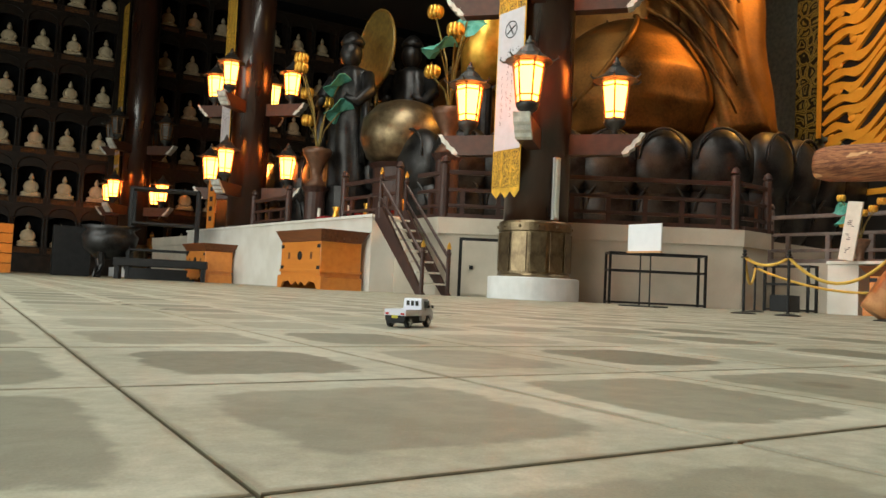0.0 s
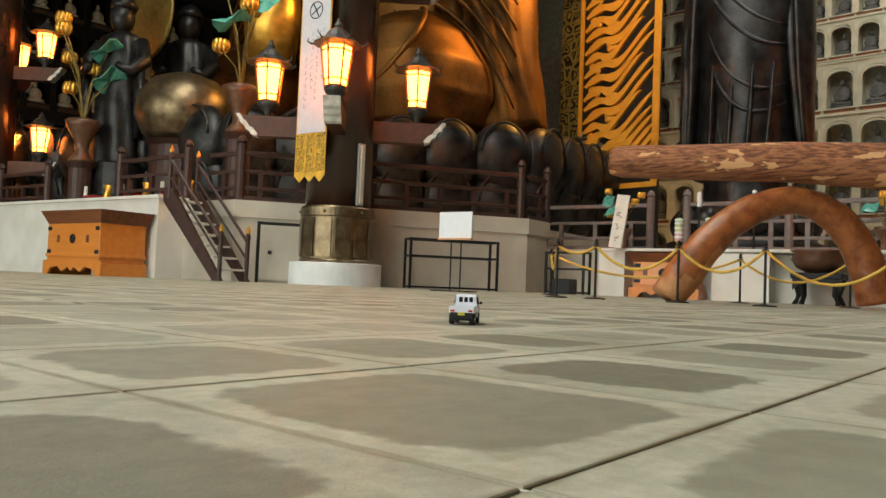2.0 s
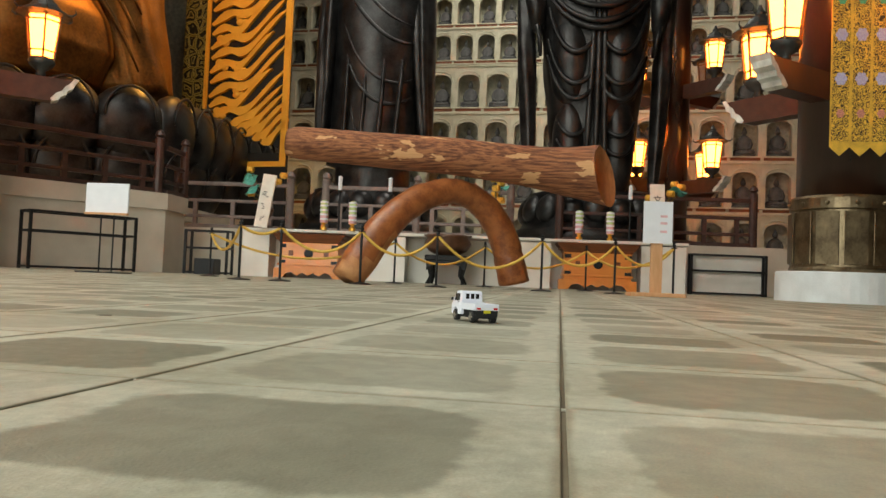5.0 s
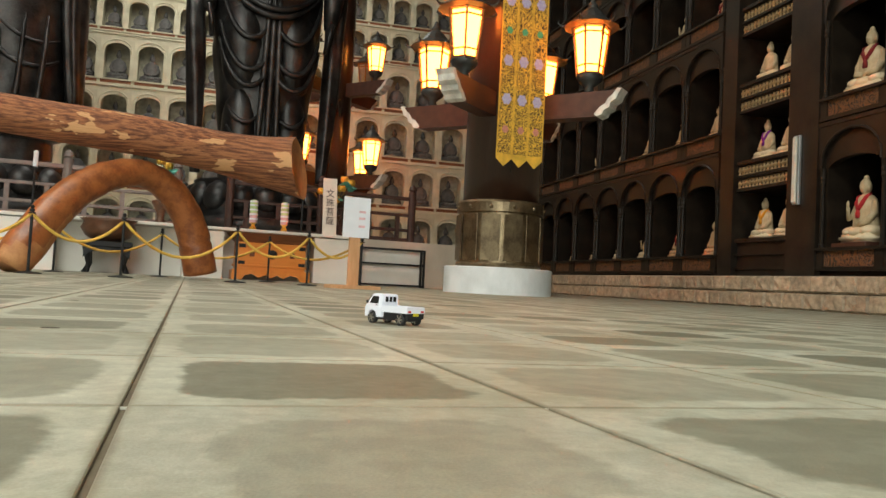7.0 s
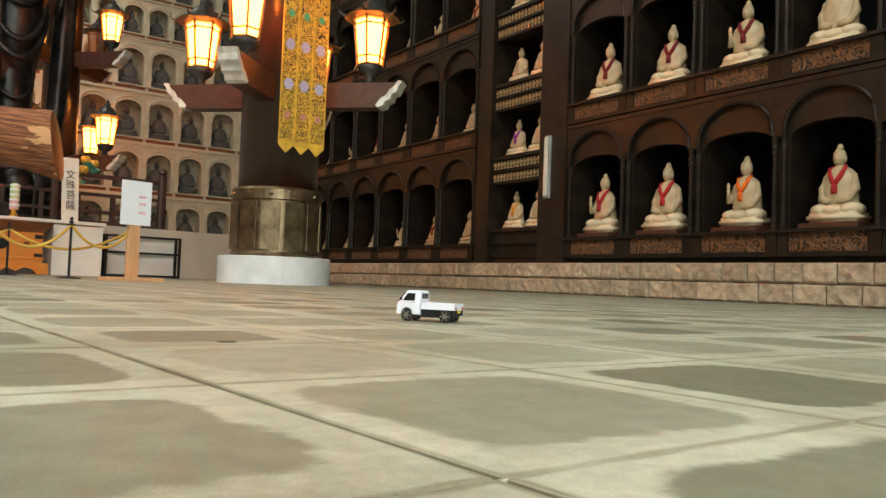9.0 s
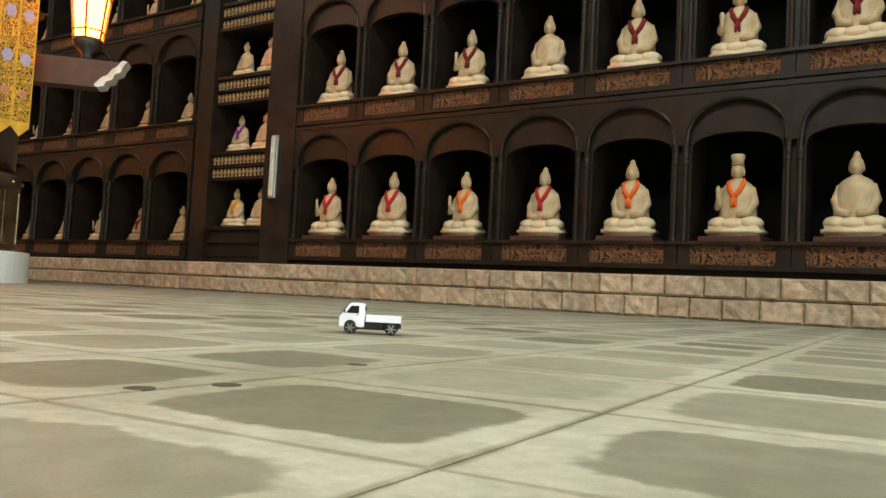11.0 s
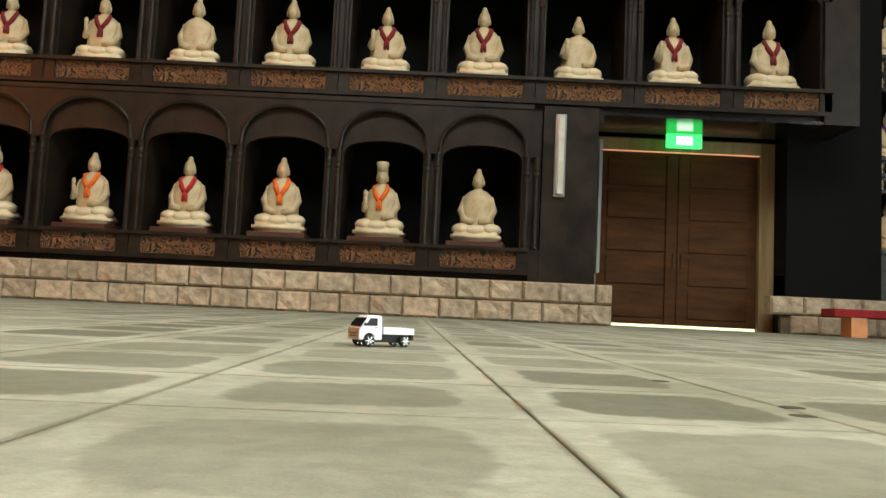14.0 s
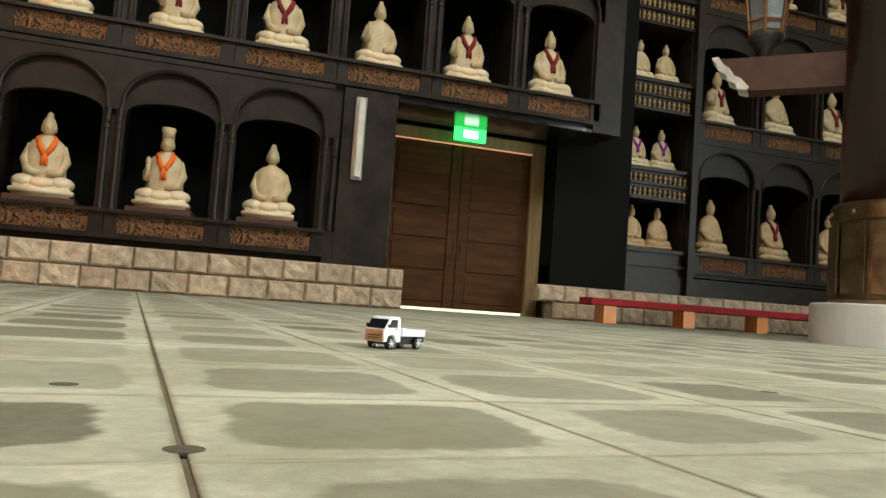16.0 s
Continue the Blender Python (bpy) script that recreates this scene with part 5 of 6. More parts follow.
def bark_patches():
    """Bark on which worn strips of bare wood show."""
    m = M_BARK.copy()
    m.name = "worn_tree_bark"
    n, l = m.node_tree.nodes, m.node_tree.links
    b = n["Principled BSDF"]
    src = b.inputs["Base Color"].links[0].from_socket
    tc = n.new("ShaderNodeTexCoord")
    mp = n.new("ShaderNodeMapping")
    mp.inputs["Scale"].default_value = (1.7, 0.75, 1.7)
    no = n.new("ShaderNodeTexNoise")
    no.inputs["Scale"].default_value, no.inputs["Detail"].default_value = 2.6, 3
    l.new(tc.outputs["Object"], mp.inputs[0])
    l.new(mp.outputs[0], no.inputs["Vector"])
    mr = n.new("ShaderNodeMapRange")
    mr.inputs["From Min"].default_value, mr.inputs["From Max"].default_value = 0.632, 0.642
    l.new(no.outputs[0], mr.inputs[0])
    mx = n.new("ShaderNodeMix")
    mx.data_type = "RGBA"
    l.new(mr.outputs[0], mx.inputs["Factor"])
    l.new(src, mx.inputs["A"])
    mx.inputs["B"].default_value = (0.62, 0.33, 0.15, 1)
    l.new(mx.outputs["Result"], b.inputs["Base Color"])
    return m


M_LOG = bark_patches()
solid("log", log_mesh(), None, "long bark-covered tree log resting across the wooden arch", "log")


def arch_mesh():
    foot, run = Vector((9.484, 5.484, 0)), Vector((0.662, -0.749, 0))
    line = [(-0.16, 0.05), (0.05, 0.36), (0.32, 0.76), (0.62, 1.08), (0.98, 1.32), (1.30, 1.43), (1.58, 1.46), (1.86, 1.40), (2.14, 1.23), (2.36, 0.96), (2.52, 0.66), (2.62, 0.34), (2.68, 0.10)]
    rad = [0.23, 0.25, 0.235, 0.22, 0.205, 0.19, 0.185, 0.195, 0.21, 0.225, 0.235, 0.245, 0.245]
    pts, rs = [], []
    for i in range(48):
        f = i / 47 * (len(line) - 1)
        k = min(int(f), len(line) - 2)
        w = f - k
        s, z = [line[k][q] * (1 - w) + line[k + 1][q] * w for q in (0, 1)]
        pts.append(foot + run * s + Vector((0, 0, z)))
        rs.append(rad[k] * (1 - w) + rad[k + 1] * w)
    bm = tube(pts, rs, 28)
    for v in bm.verts:
        j = 0.02 * noise.noise(v.co * 2.2) + 0.007 * noise.noise(v.co * 9)
        c = min(pts, key=lambda p: (p - v.co).length)
        v.co += (v.co - c).normalized() * j
        v.co.z = max(v.co.z, 0.0)
    for f in bm.faces:
        if len(f.verts) > 6:
            f.material_index = 1
        c = f.calc_center_median()
        s = (c - foot).dot(run)
        if s < 0.55 and f.normal.dot(Vector((0.35, -0.45, -0.8))) > 0.35 and c.z < 0.75:
            f.material_index = 1
        if s < 0.30 and c.z < 0.36 and f.normal.dot(Vector((-0.75, -0.65, 0))) > 0.3:
            f.material_index = 1
    return mesh_of(bm, M_ARCHWOOD, M_BARE, smooth=True)


solid("wooden_arch", arch_mesh(), None, "bent smooth red-brown tree trunk standing as an arch", "arch")

STAN = lathe([(0.15, 0), (0.15, 0.012), (0.03, 0.03), (0.017, 0.04), (0.017, 0.74), (0.03, 0.745), (0.03, 0.765), (0.015, 0.775), (0.028, 0.80), (0.01, 0.82)], 14)
STAN = mesh_of(STAN, M_IRON)
front = [(8.40, 6.75), (8.62, 6.27), (9.08, 5.30), (9.54, 4.34), (10.21, 2.94), (10.71, 1.91), (11.13, 1.05)]
rear = [(10.85, 8.55), (12.2, 5.72), (12.75, 4.2), (13.1, 2.42)]
for x, y in front + rear:
    st = thing("barrier_post", pose(x, y, 0), "black iron rope barrier post", "post", "rope barrier posts")
    part("post", STAN, None, st)
    part("hook_ring", tube([(0.04 * math.cos(a), 0.04 * math.sin(a), 0.72) for a in [math.pi * q / 6 for q in range(13)]], 0.008, 5), M_IRON, st)


def rope(p, q, sag):
    pts = [(p[0] + (q[0] - p[0]) * k / 12, p[1] + (q[1] - p[1]) * k / 12, 0.72 - sag * (1 - (2 * k / 12 - 1) ** 2)) for k in range(13)]
    solid("barrier_rope", tube(pts, 0.020, 8), M_ROPE, "sagging yellow twisted barrier rope", "rope", None, "barrier ropes", smooth=True)


for p, q, s in ((front[0], front[1], 0.10), (front[1], front[2], 0.30), (front[2], front[3], 0.30), (front[3], front[4], 0.42), (front[4], front[5], 0.33), (front[5], front[6], 0.28),
                (rear[0], rear[1], 0.35), (rear[1], rear[2], 0.35), (rear[2], rear[3], 0.35), (front[0], rear[0], 0.3), (front[6], rear[3], 0.3)):
    rope(p, q, s)


# ---- offertory boxes, tables, signs ----
def offertory(m, w, d, h, group="offertory boxes"):
    """A slatted coin chest: flared lid rim, body with iron fittings, cut-out feet. Its front faces local -x."""
    t = thing("offertory_box", m, "varnished orange wooden offertory chest with flared top", "offertory box", group)
    hw = w / 2
    part("body", box(0.04, -hw + 0.17, 0.20 * h, d - 0.04, hw - 0.17, 0.80 * h, 0.01), M_ORANGE, t)
    bm = bmesh.new()
    lo = [(0.04, -hw + 0.17), (d - 0.04, -hw + 0.17), (d - 0.04, hw - 0.17), (0.04, hw - 0.17)]
    hi = [(-0.06, -hw), (d + 0.06, -hw), (d + 0.06, hw), (-0.06, hw)]
    va = [bm.verts.new((*p, 0.80 * h)) for p in lo]
    vb = [bm.verts.new((*p, h)) for p in hi]
    vc = [bm.verts.new((p[0] * 0.94 + d * 0.03, p[1] * 0.95, h)) for p in hi]
    vd = [bm.verts.new((*p, 0.83 * h)) for p in lo]
    for k in range(4):
        j = (k + 1) % 4
        bm.faces.new((va[k], va[j], vb[j], vb[k]))
        bm.faces.new((vb[k], vb[j], vc[j], vc[k]))
        bm.faces.new((vc[k], vc[j], vd[j], vd[k]))
    part("flared_rim", bm, M_ORANGEDARK, t, "darker flared rim")
    for k in range(7):
        x = 0.06 + (d - 0.12) * k / 6
        part("slat", box(x - 0.015, -hw + 0.08, 0.86 * h, x + 0.015, hw - 0.08, 0.90 * h), M_ORANGEDARK, t)
    part("waist_band", box(0.02, -hw + 0.14, 0.28 * h, d - 0.02, hw - 0.14, 0.33 * h, 0.006), M_ORANGE, t)
    foot = prism([(-hw + 0.06, 0), (-hw + 0.06, 0.22 * h), (hw - 0.06, 0.22 * h), (hw - 0.06, 0), (hw - 0.26, 0), (hw - 0.34, 0.10 * h), (hw * 0.45, 0.13 * h), (hw * 0.3, 0.05 * h), (0.12, 0.12 * h), (0, 0.06 * h), (-0.12, 0.12 * h),
                  (-hw * 0.3, 0.05 * h), (-hw * 0.45, 0.13 * h), (-hw + 0.34, 0.10 * h), (-hw + 0.26, 0)], 0, 0.06)
    part("front_apron", foot, M_ORANGE, t, m=pose(0.08, 0, 0, 0, 0, 90))
    for y in (-hw + 0.09, hw - 0.15):
        part("side_foot", box(0.1, y, 0, d - 0.05, y + 0.06, 0.20 * h), M_ORANGE, t)
    emb = lathe([(0.10, 0), (0.10, 0.02), (0.07, 0.03)], 16)
    part("round_fitting", emb, M_IRON, t, "dark round crest fitting", m=pose(0.04, 0, 0.56 * h, 0, -90, 0))
    for s in (-1, 1):
        part("mark", box(0.025, s * w * 0.24 - 0.05, 0.50 * h, 0.04, s * w * 0.24 + 0.05, 0.62 * h, 0.01), M_ORANGEDARK, t)
        for zz in (0.36 * h, 0.72 * h):
            part("corner_fitting", box(0.03, s * (hw - 0.25) - 0.07, zz - 0.04, 0.045, s * (hw - 0.25) + 0.07, zz + 0.04), M_IRON, t)
    return t


offertory(TM @ pose(AA - 0.25, -5.38, 0), 1.66, 0.75, 0.98)
offertory(TM @ pose(AA - 0.25, -11.7, 0), 1.78, 0.75, 1.0)
offertory(TM @ pose(-3.0, 4.75, 0), 2.3, 1.15, 1.36)
offertory(TM @ pose(-2.75, 12.3, 0), 2.0, 0.95, 1.20)


def tablet(m, w, h, text=None):
    t = thing("wooden_tablet", m, "leaning white wooden name board with black characters", "sign", "white name boards")
    part("board", box(-0.02, -w / 2, 0, 0.03, w / 2, h, 0.006), M_TABLET, t)
    if text:
        for k, ch in enumerate(text):
            cu = bpy.data.curves.new("glyph", "FONT")
            cu.body, cu.size, cu.extrude, cu.align_x = ch, 0.2, 0.003, "CENTER"
            ob = new("character", cu)
            ob.parent = t
            ob.matrix_basis = pose(-0.024, 0, h * 0.68 - 0.21 * k, 90, 0, -90)
            cu.materials.append(M_INK)
    else:
        r2 = random.Random(5)
        for k in range(3):
            bars = bmesh.new()
            for q in range(4):
                y, z = r2.uniform(-0.06, 0.02), h * 0.66 - 0.27 * k - 0.035 * q
                box(-0.026, y, z, -0.021, y + r2.uniform(0.03, 0.09), z + 0.014, bm=bars)
            part("mark", bars, M_INK, t)
    return t


tablet(pose(14.85, 9.62, 1.09, 7, 4, 8.3), 0.30, 1.2)
tablet(pose(16.72, 1.02, 1.09, -1, 4, 8.3), 0.32, 1.32, "文殊菩薩")
candle_bits = [lathe([(0.07, 0), (0.07, 0.06), (0.035, 0.10), (0.05, 0.14), (0.09, 0.16)], 12), lathe([(0.085, 0.16), (0.085, 0.36), (0.09, 0.37)], 14), lathe([(0.085, 0.37), (0.085, 0.62), (0.05, 0.66)], 14)]
candle_bits = [mesh_of(candle_bits[0], M_GOLD), mesh_of(candle_bits[1], M_PINK), mesh_of(candle_bits[2], M_LIME)]
paper_ring = mesh_of(lathe([(0.088, 0), (0.094, 0.02), (0.088, 0.04)], 14), M_PAPER)
for x, y in ((15.22, 8.28), (15.34, 7.65), (16.4, 2.72), (16.5, 2.05)):
    c = thing("altar_candle_lamp", pose(x, y, 1.09), "cylindrical pink and green paper candle lamp on gold foot", "candle lamp", "candle lamps on the altar")
    for nm, me, lb in zip(("foot", "lower_paper", "upper_paper"), candle_bits, ("gilded foot", "pink paper", "pale green paper")):
        part(nm, me, None, c, lb)
    for z in (0.22, 0.32, 0.42, 0.52, 0.60):
        part("paper_ring", paper_ring, None, c, "white paper ring", m=pose(0, 0, z))

for b in (-5.75, -6.95, -12.55):
    c = thing("iron_candle_stand", temple(AA + 1.05, b, 1.09), "black iron stand with a white candle", "candle stand", "iron candle stands on the altar")
    part("foot", lathe([(0.14, 0), (0.12, 0.03), (0.03, 0.08), (0.022, 0.95), (0.07, 1.0), (0.02, 1.04)], 12), M_IRON, c)
    part("candle", lathe([(0.045, 1.02), (0.05, 1.34), (0.02, 1.36)], 10), M_PAPER, c, "white candle")
    part("cross_arm", rod((0, -0.14, 0.72), (0, 0.14, 0.72), 0.015), M_IRON, c)

notice = thing("notice_stand", pose(9.52, 1.38, 0, 0, 0, 12), "white paper notice on a pale wooden post", "notice")
part("paper", box(-0.03, -0.19, 0.70, -0.012, 0.19, 1.25), M_PAPER, notice)
part("post", box(-0.01, -0.075, 0.03, 0.04, 0.075, 0.72), M_PALEWOOD, notice)
part("foot", box(-0.15, -0.36, 0, 0.15, 0.36, 0.05, 0.005), M_PALEWOOD, notice)
for z in (0.84, 0.95, 1.04):
    part("pink_mark", box(-0.034, -0.12, z, -0.031, -0.03, z + 0.03), M_PINK, notice)

board = thing("sign_stand", pose(9.17, 9.34, 0, 0, 0, 8), "blank white sign board on a thin black stand", "sign")
part("board", box(-0.02, -0.33, 0.90, 0.01, 0.33, 1.34, 0.004), M_PAPER, board)
part("ledge", box(-0.05, -0.33, 0.87, 0.02, 0.33, 0.898), M_PALEWOOD, board)
for y in (-0.10, 0.10):
    part("leg", rod((0.03, y, 0.02), (0.03, y, 0.95), 0.012), M_IRON, board)
part("foot", box(-0.18, -0.35, 0, 0.18, 0.35, 0.02), M_IRON, board)


def rack(m, w, d, h, levels, label="black steel frame rack", group="black steel racks"):
    t = thing("steel_rack", m, label, "rack", group)
    for x in (0, w):
        for y in (0, d):
            part("leg", box(x - 0.025, y - 0.025, 0, x + 0.025, y + 0.025, h), M_IRON, t)
    for z in levels:
        for y in (0, d):
            part("bar", box(0.02, y - 0.022, z - 0.04, w - 0.02, y + 0.022, z), M_IRON, t)
        for x in (0, w):
            part("bar", box(x - 0.022, 0.02, z - 0.04, x + 0.022, d - 0.02, z), M_IRON, t)
    return t


rack(face_m @ pose(3.62, -0.95, 0), 1.95, 0.5, 1.08, (0.06, 0.72, 1.08))
rack(TM @ pose(4.35, -2.65, 0, 0, 0, -90), 0.95, 0.35, 0.98, (0.06, 0.60, 0.98))
rack(TM @ pose(AA + 0.35, -13.8, 0, 0, 0, -90), 1.6, 0.2, 0.9, (0.06, 0.55, 0.9))
solid("black_box", box(-0.2, -0.22, 0, 0.2, 0.22, 0.34, 0.01), M_IRON, "small black metal box on the floor", "box", TM @ pose(3.9, -3.35, 0))

burner = thing("incense_burner", TM @ pose(AA - 0.15, -8.45, 0), "dark bronze incense burner on a black carved stand", "incense burner")
part("bowl", lathe([(0.22, 0.62), (0.42, 0.72), (0.52, 0.88), (0.46, 1.0), (0.54, 1.06)], 20), M_POT, burner, smooth=True)
for x, y in ((-0.3, -0.33), (-0.3, 0.33), (0.3, -0.33), (0.3, 0.33)):
    part("leg", tube([(x * 1.15, y * 1.15, 0), (x * 0.95, y * 0.95, 0.18), (x * 1.1, y * 1.1, 0.5)], [0.06, 0.05, 0.08], 8), M_IRON, burner)
part("stand_top", box(-0.42, -0.46, 0.50, 0.42, 0.46, 0.62, 0.02), M_IRON, burner)
part("apron", prism([(-0.42, 0.5), (0.42, 0.5), (0.42, 0.28), (0.3, 0.40), (0, 0.44), (-0.3, 0.40), (-0.42, 0.28)], -0.02, 0.02), M_IRON, burner, m=pose(-0.38, 0, 0, 0, 0, 90))

# flowers of gilded bronze
def lotus_vase(m, seed, h):
    t = thing("lotus_vase", m, "dark vase of gilded lotus flowers and green leaves", "vase", "lotus vases on the platform")
    part("vase", lathe([(0.30, 0), (0.34, 0.08), (0.16, 0.3), (0.20, 0.6), (0.42, 1.0), (0.46, 1.15), (0.38, 1.2)], 20), M_POT, t, smooth=True)
    r2 = random.Random(seed)
    for k in range(7):
        a = r2.uniform(0, 6.28)
        x, y, z = 0.6 * math.cos(a), 0.9 * math.sin(a), 1.2 + h * (0.35 + 0.65 * k / 6)
        part("stem", tube([(0, 0, 1.1), (x * 0.3, y * 0.3, 1.2 + (z - 1.2) * 0.5), (x, y, z)], [0.03, 0.025, 0.02], 6), M_OLIVEGOLD, t)
        if k % 3 == 1:
            leaf = lathe([(0.02, 0), (0.25, 0.05), (0.45, 0.02), (0.46, 0.04), (0.2, 0.09)], 14)
            for v in leaf.verts:
                v.co.z += 0.10 * math.sin(3 * math.atan2(v.co.y, v.co.x)) * v.co.xy.length / 0.4
            part("leaf", leaf, M_GREEN, t, "green patinated leaf", m=pose(x, y, z, r2.uniform(-50, 50), r2.uniform(-60, 10), 0))
        else:
            fl = bmesh.new()
            for q in range(8):
                c, s = math.cos(q * 0.785), math.sin(q * 0.785)
                ball((0.14 * c, 0.14 * s, 0.10), (0.09, 0.09, 0.17), fl, 8)
            ball((0, 0, 0.08), (0.12, 0.12, 0.12), fl, 8)
            part("flower", fl, M_GOLD, t, "gilded lotus flower", smooth=True, m=pose(x, y, z))
    return t


lotus_vase(temple(0.6, 3.9, 3.55), 3, 3.0)
lotus_vase(temple(-0.3, 9.2, 3.0), 8, 2.6)
for b in (-3.95, -9.45, -13.3):
    lotus_vase(temple(AA + 1.1, b, 1.09) @ Matrix.Diagonal((0.45, 0.45, 0.45, 1)), int(-b * 10), 1.9)
for a, b, h in ((0.6, 3.9, 1.83), (-0.3, 9.2, 1.28)):
    solid("vase_stand", lathe([(0.45, 0), (0.45, 0.1), (0.3, 0.2), (0.3, h - 0.15), (0.42, h)], 16), M_RAIL, "dark turned wooden vase stand", "stand", temple(a, b, 1.72), "vase stands")

# offerings along the platform's front
off = random.Random(9)
for k in range(9):
    b = 4.3 + 0.55 * k
    z = 1.80 if k > 20 else 1.72
    kind = k % 3
    if kind == 0:
        solid("offering_vase", lathe([(0.08, 0), (0.14, 0.2), (0.07, 0.45), (0.11, 0.6)], 12), M_GOLD, "small gilded offering vase", "vase", temple(-0.45, b, z), "altar offerings", smooth=True)
    elif kind == 1:
        tray = thing("offering_table", temple(-0.45, b, z), "small red lacquered offering table", "table", "altar offerings")
        part("tabletop", box(-0.2, -0.28, 0.28, 0.2, 0.28, 0.34, 0.01), M_REDCLOTH, tray)
        for s in (-1, 1):
            part("leg", box(-0.15, s * 0.2 - 0.03, 0, 0.15, s * 0.2 + 0.03, 0.28), M_ORANGEDARK, tray)
    else:
        solid("offering_candle", lathe([(0.06, 0), (0.03, 0.1), (0.05, 0.3), (0.045, 0.62)], 10), M_TABLET, "white altar candle on a stand", "candle", temple(-0.4, b, z), "altar offerings")

# dark furniture at the far left of the platform
case = thing("display_case", pose(4.55, 26.2, 0, 0, 0, -15), "tall black framed glass display case", "display case")
for x in (-1.0, 1.0):
    for y in (-0.4, 0.4):
        part("post", box(x - 0.05, y - 0.05, 0, x + 0.05, y + 0.05, 2.9), M_IRON, case)
for z in (0.9, 1.75, 2.85):
    part("shelf", box(-1.05, -0.45, z, 1.05, 0.45, z + 0.06), M_IRON, case)
part("base", box(-1.0, -0.42, 0.0, 1.0, 0.42, 0.35), M_IRON, case)
cart = thing("black_low_table", pose(4.2, 24.2, 0, 0, 0, -15), "long low black table", "table")
part("tabletop", box(-1.3, -0.35, 0.38, 1.3, 0.35, 0.62, 0.02), M_IRON, cart)
for x in (-1.2, 1.2):
    part("leg", box(x - 0.06, -0.3, 0, x + 0.06, 0.3, 0.38), M_IRON, cart)
urn = thing("bronze_urn", pose(3.0, 26.6, 0), "large dark bronze incense urn on legs", "urn")
part("bowl", lathe([(0.4, 0.6), (0.75, 0.9), (0.85, 1.3), (0.7, 1.5), (0.9, 1.62)], 20), M_DARKBRONZE, urn, smooth=True)
for k in range(3):
    c, s = math.cos(2.1 * k), math.sin(2.1 * k)
    part("leg", tube([(0.7 * c, 0.7 * s, 0), (0.5 * c, 0.5 * s, 0.4), (0.55 * c, 0.55 * s, 0.8)], [0.09, 0.08, 0.14], 8), M_DARKBRONZE, urn)
solid("black_cabinet", box(-0.6, -0.4, 0, 0.6, 0.4, 1.7, 0.02), M_IRON, "tall plain black wooden cabinet", "cabinet", pose(2.1, 29.6, 0))
chest = thing("orange_chest", pose(-0.35, 28.8, 0, 0, 0, 10), "stacked orange varnished wooden drawers", "chest")
for k in range(5):
    part("drawer", box(-0.6, -0.4, 0.32 * k, 0.6, 0.4, 0.32 * k + 0.30, 0.01), M_ORANGE, chest)
vsign = thing("orange_name_board", TM @ pose(-1.55, 14.3, 1.80, 0, 0, 10), "tall orange wooden board with dark characters", "sign")
part("board", box(-0.02, -0.22, 0, 0.03, 0.22, 1.75), M_ORANGE, vsign)
for k in range(4):
    part("mark", box(-0.026, -0.09, 0.3 + 0.34 * k, -0.021, 0.09, 0.46 + 0.34 * k), M_INK, vsign)

bench = thing("red_bench", pose(-7.3, -7.1, 0), "long low bench covered in red felt", "bench")
part("felt_cover", box(-3.2, -0.22, 0.30, 2.70, 0.22, 0.42, 0.01), M_REDCLOTH, bench)
for x in (2.3, 0.7, -0.9, -2.5):
    part("leg", box(x - 0.12, -0.16, 0, x + 0.12, 0.16, 0.30), M_ORANGE, bench, "orange wooden leg")


# ---- the toy truck ----
def wheel(t, x, y):
    w = part("wheel", lathe([(0.0185, -0.008), (0.021, -0.006), (0.021, 0.006), (0.0185, 0.008)], 20), M_TYRE, t, "black tyre", m=pose(x, y, 0.019, 90, 0, 0) @ Matrix.Diagonal((0.9, 0.9, 1, 1)))
    rim = lathe([(0.016, -0.0086), (0.0165, 0.0086)], 16)
    part("rim", rim, M_IRON, w, "dark wheel disc")
    for k in range(6):
        part("spoke", box(0.001, -0.0021, 0.0082, 0.0165, 0.0021, 0.0098), M_CHROME, w, m=pose(0, 0, 0, 0, 0, 60 * k))
        part("spoke", box(0.001, -0.0021, -0.0098, 0.0165, 0.0021, -0.0082), M_CHROME, w, m=pose(0, 0, 0, 0, 0, 60 * k))


truck = thing("toy_truck", pose(1.396, 2.322, 0, 0, 0, 34) @ Matrix.Diagonal((0.99, 0.94, 0.96, 1)), "small white toy pickup truck with drop-side bed", "toy truck")
cab = prism([(0.018, 0.022), (0.018, 0.094), (0.022, 0.099), (0.060, 0.099), (0.066, 0.096), (0.092, 0.060), (0.097, 0.052), (0.0975, 0.022), (0.082, 0.022), (0.078, 0.036), (0.068, 0.044), (0.056, 0.043), (0.047, 0.036), (0.043, 0.022)], -0.041, 0.041)
for v in cab.verts:
    if v.co.z > 0.056:
        v.co.y *= 1 - 3.2 * (v.co.z - 0.056)
bmesh.ops.bevel(cab, geom=cab.edges[:], offset=0.0018, segments=2, affect="EDGES")
part("cab", cab, M_TRUCK, truck)
bed = box(-0.097, -0.042, 0.040, 0.013, 0.042, 0.045)
for y in (-0.042, 0.0395):
    box(-0.097, y, 0.045, 0.013, y + 0.0025, 0.061, bm=bed)
box(-0.097, -0.0395, 0.045, -0.0945, 0.0395, 0.061, bm=bed)
box(0.0105, -0.0395, 0.045, 0.013, 0.0395, 0.063, bm=bed)
part("cargo_bed", bed, M_TRUCK, truck)
part("chassis", box(-0.088, -0.030, 0.014, 0.080, 0.030, 0.041), M_TYRE, truck, "black chassis")
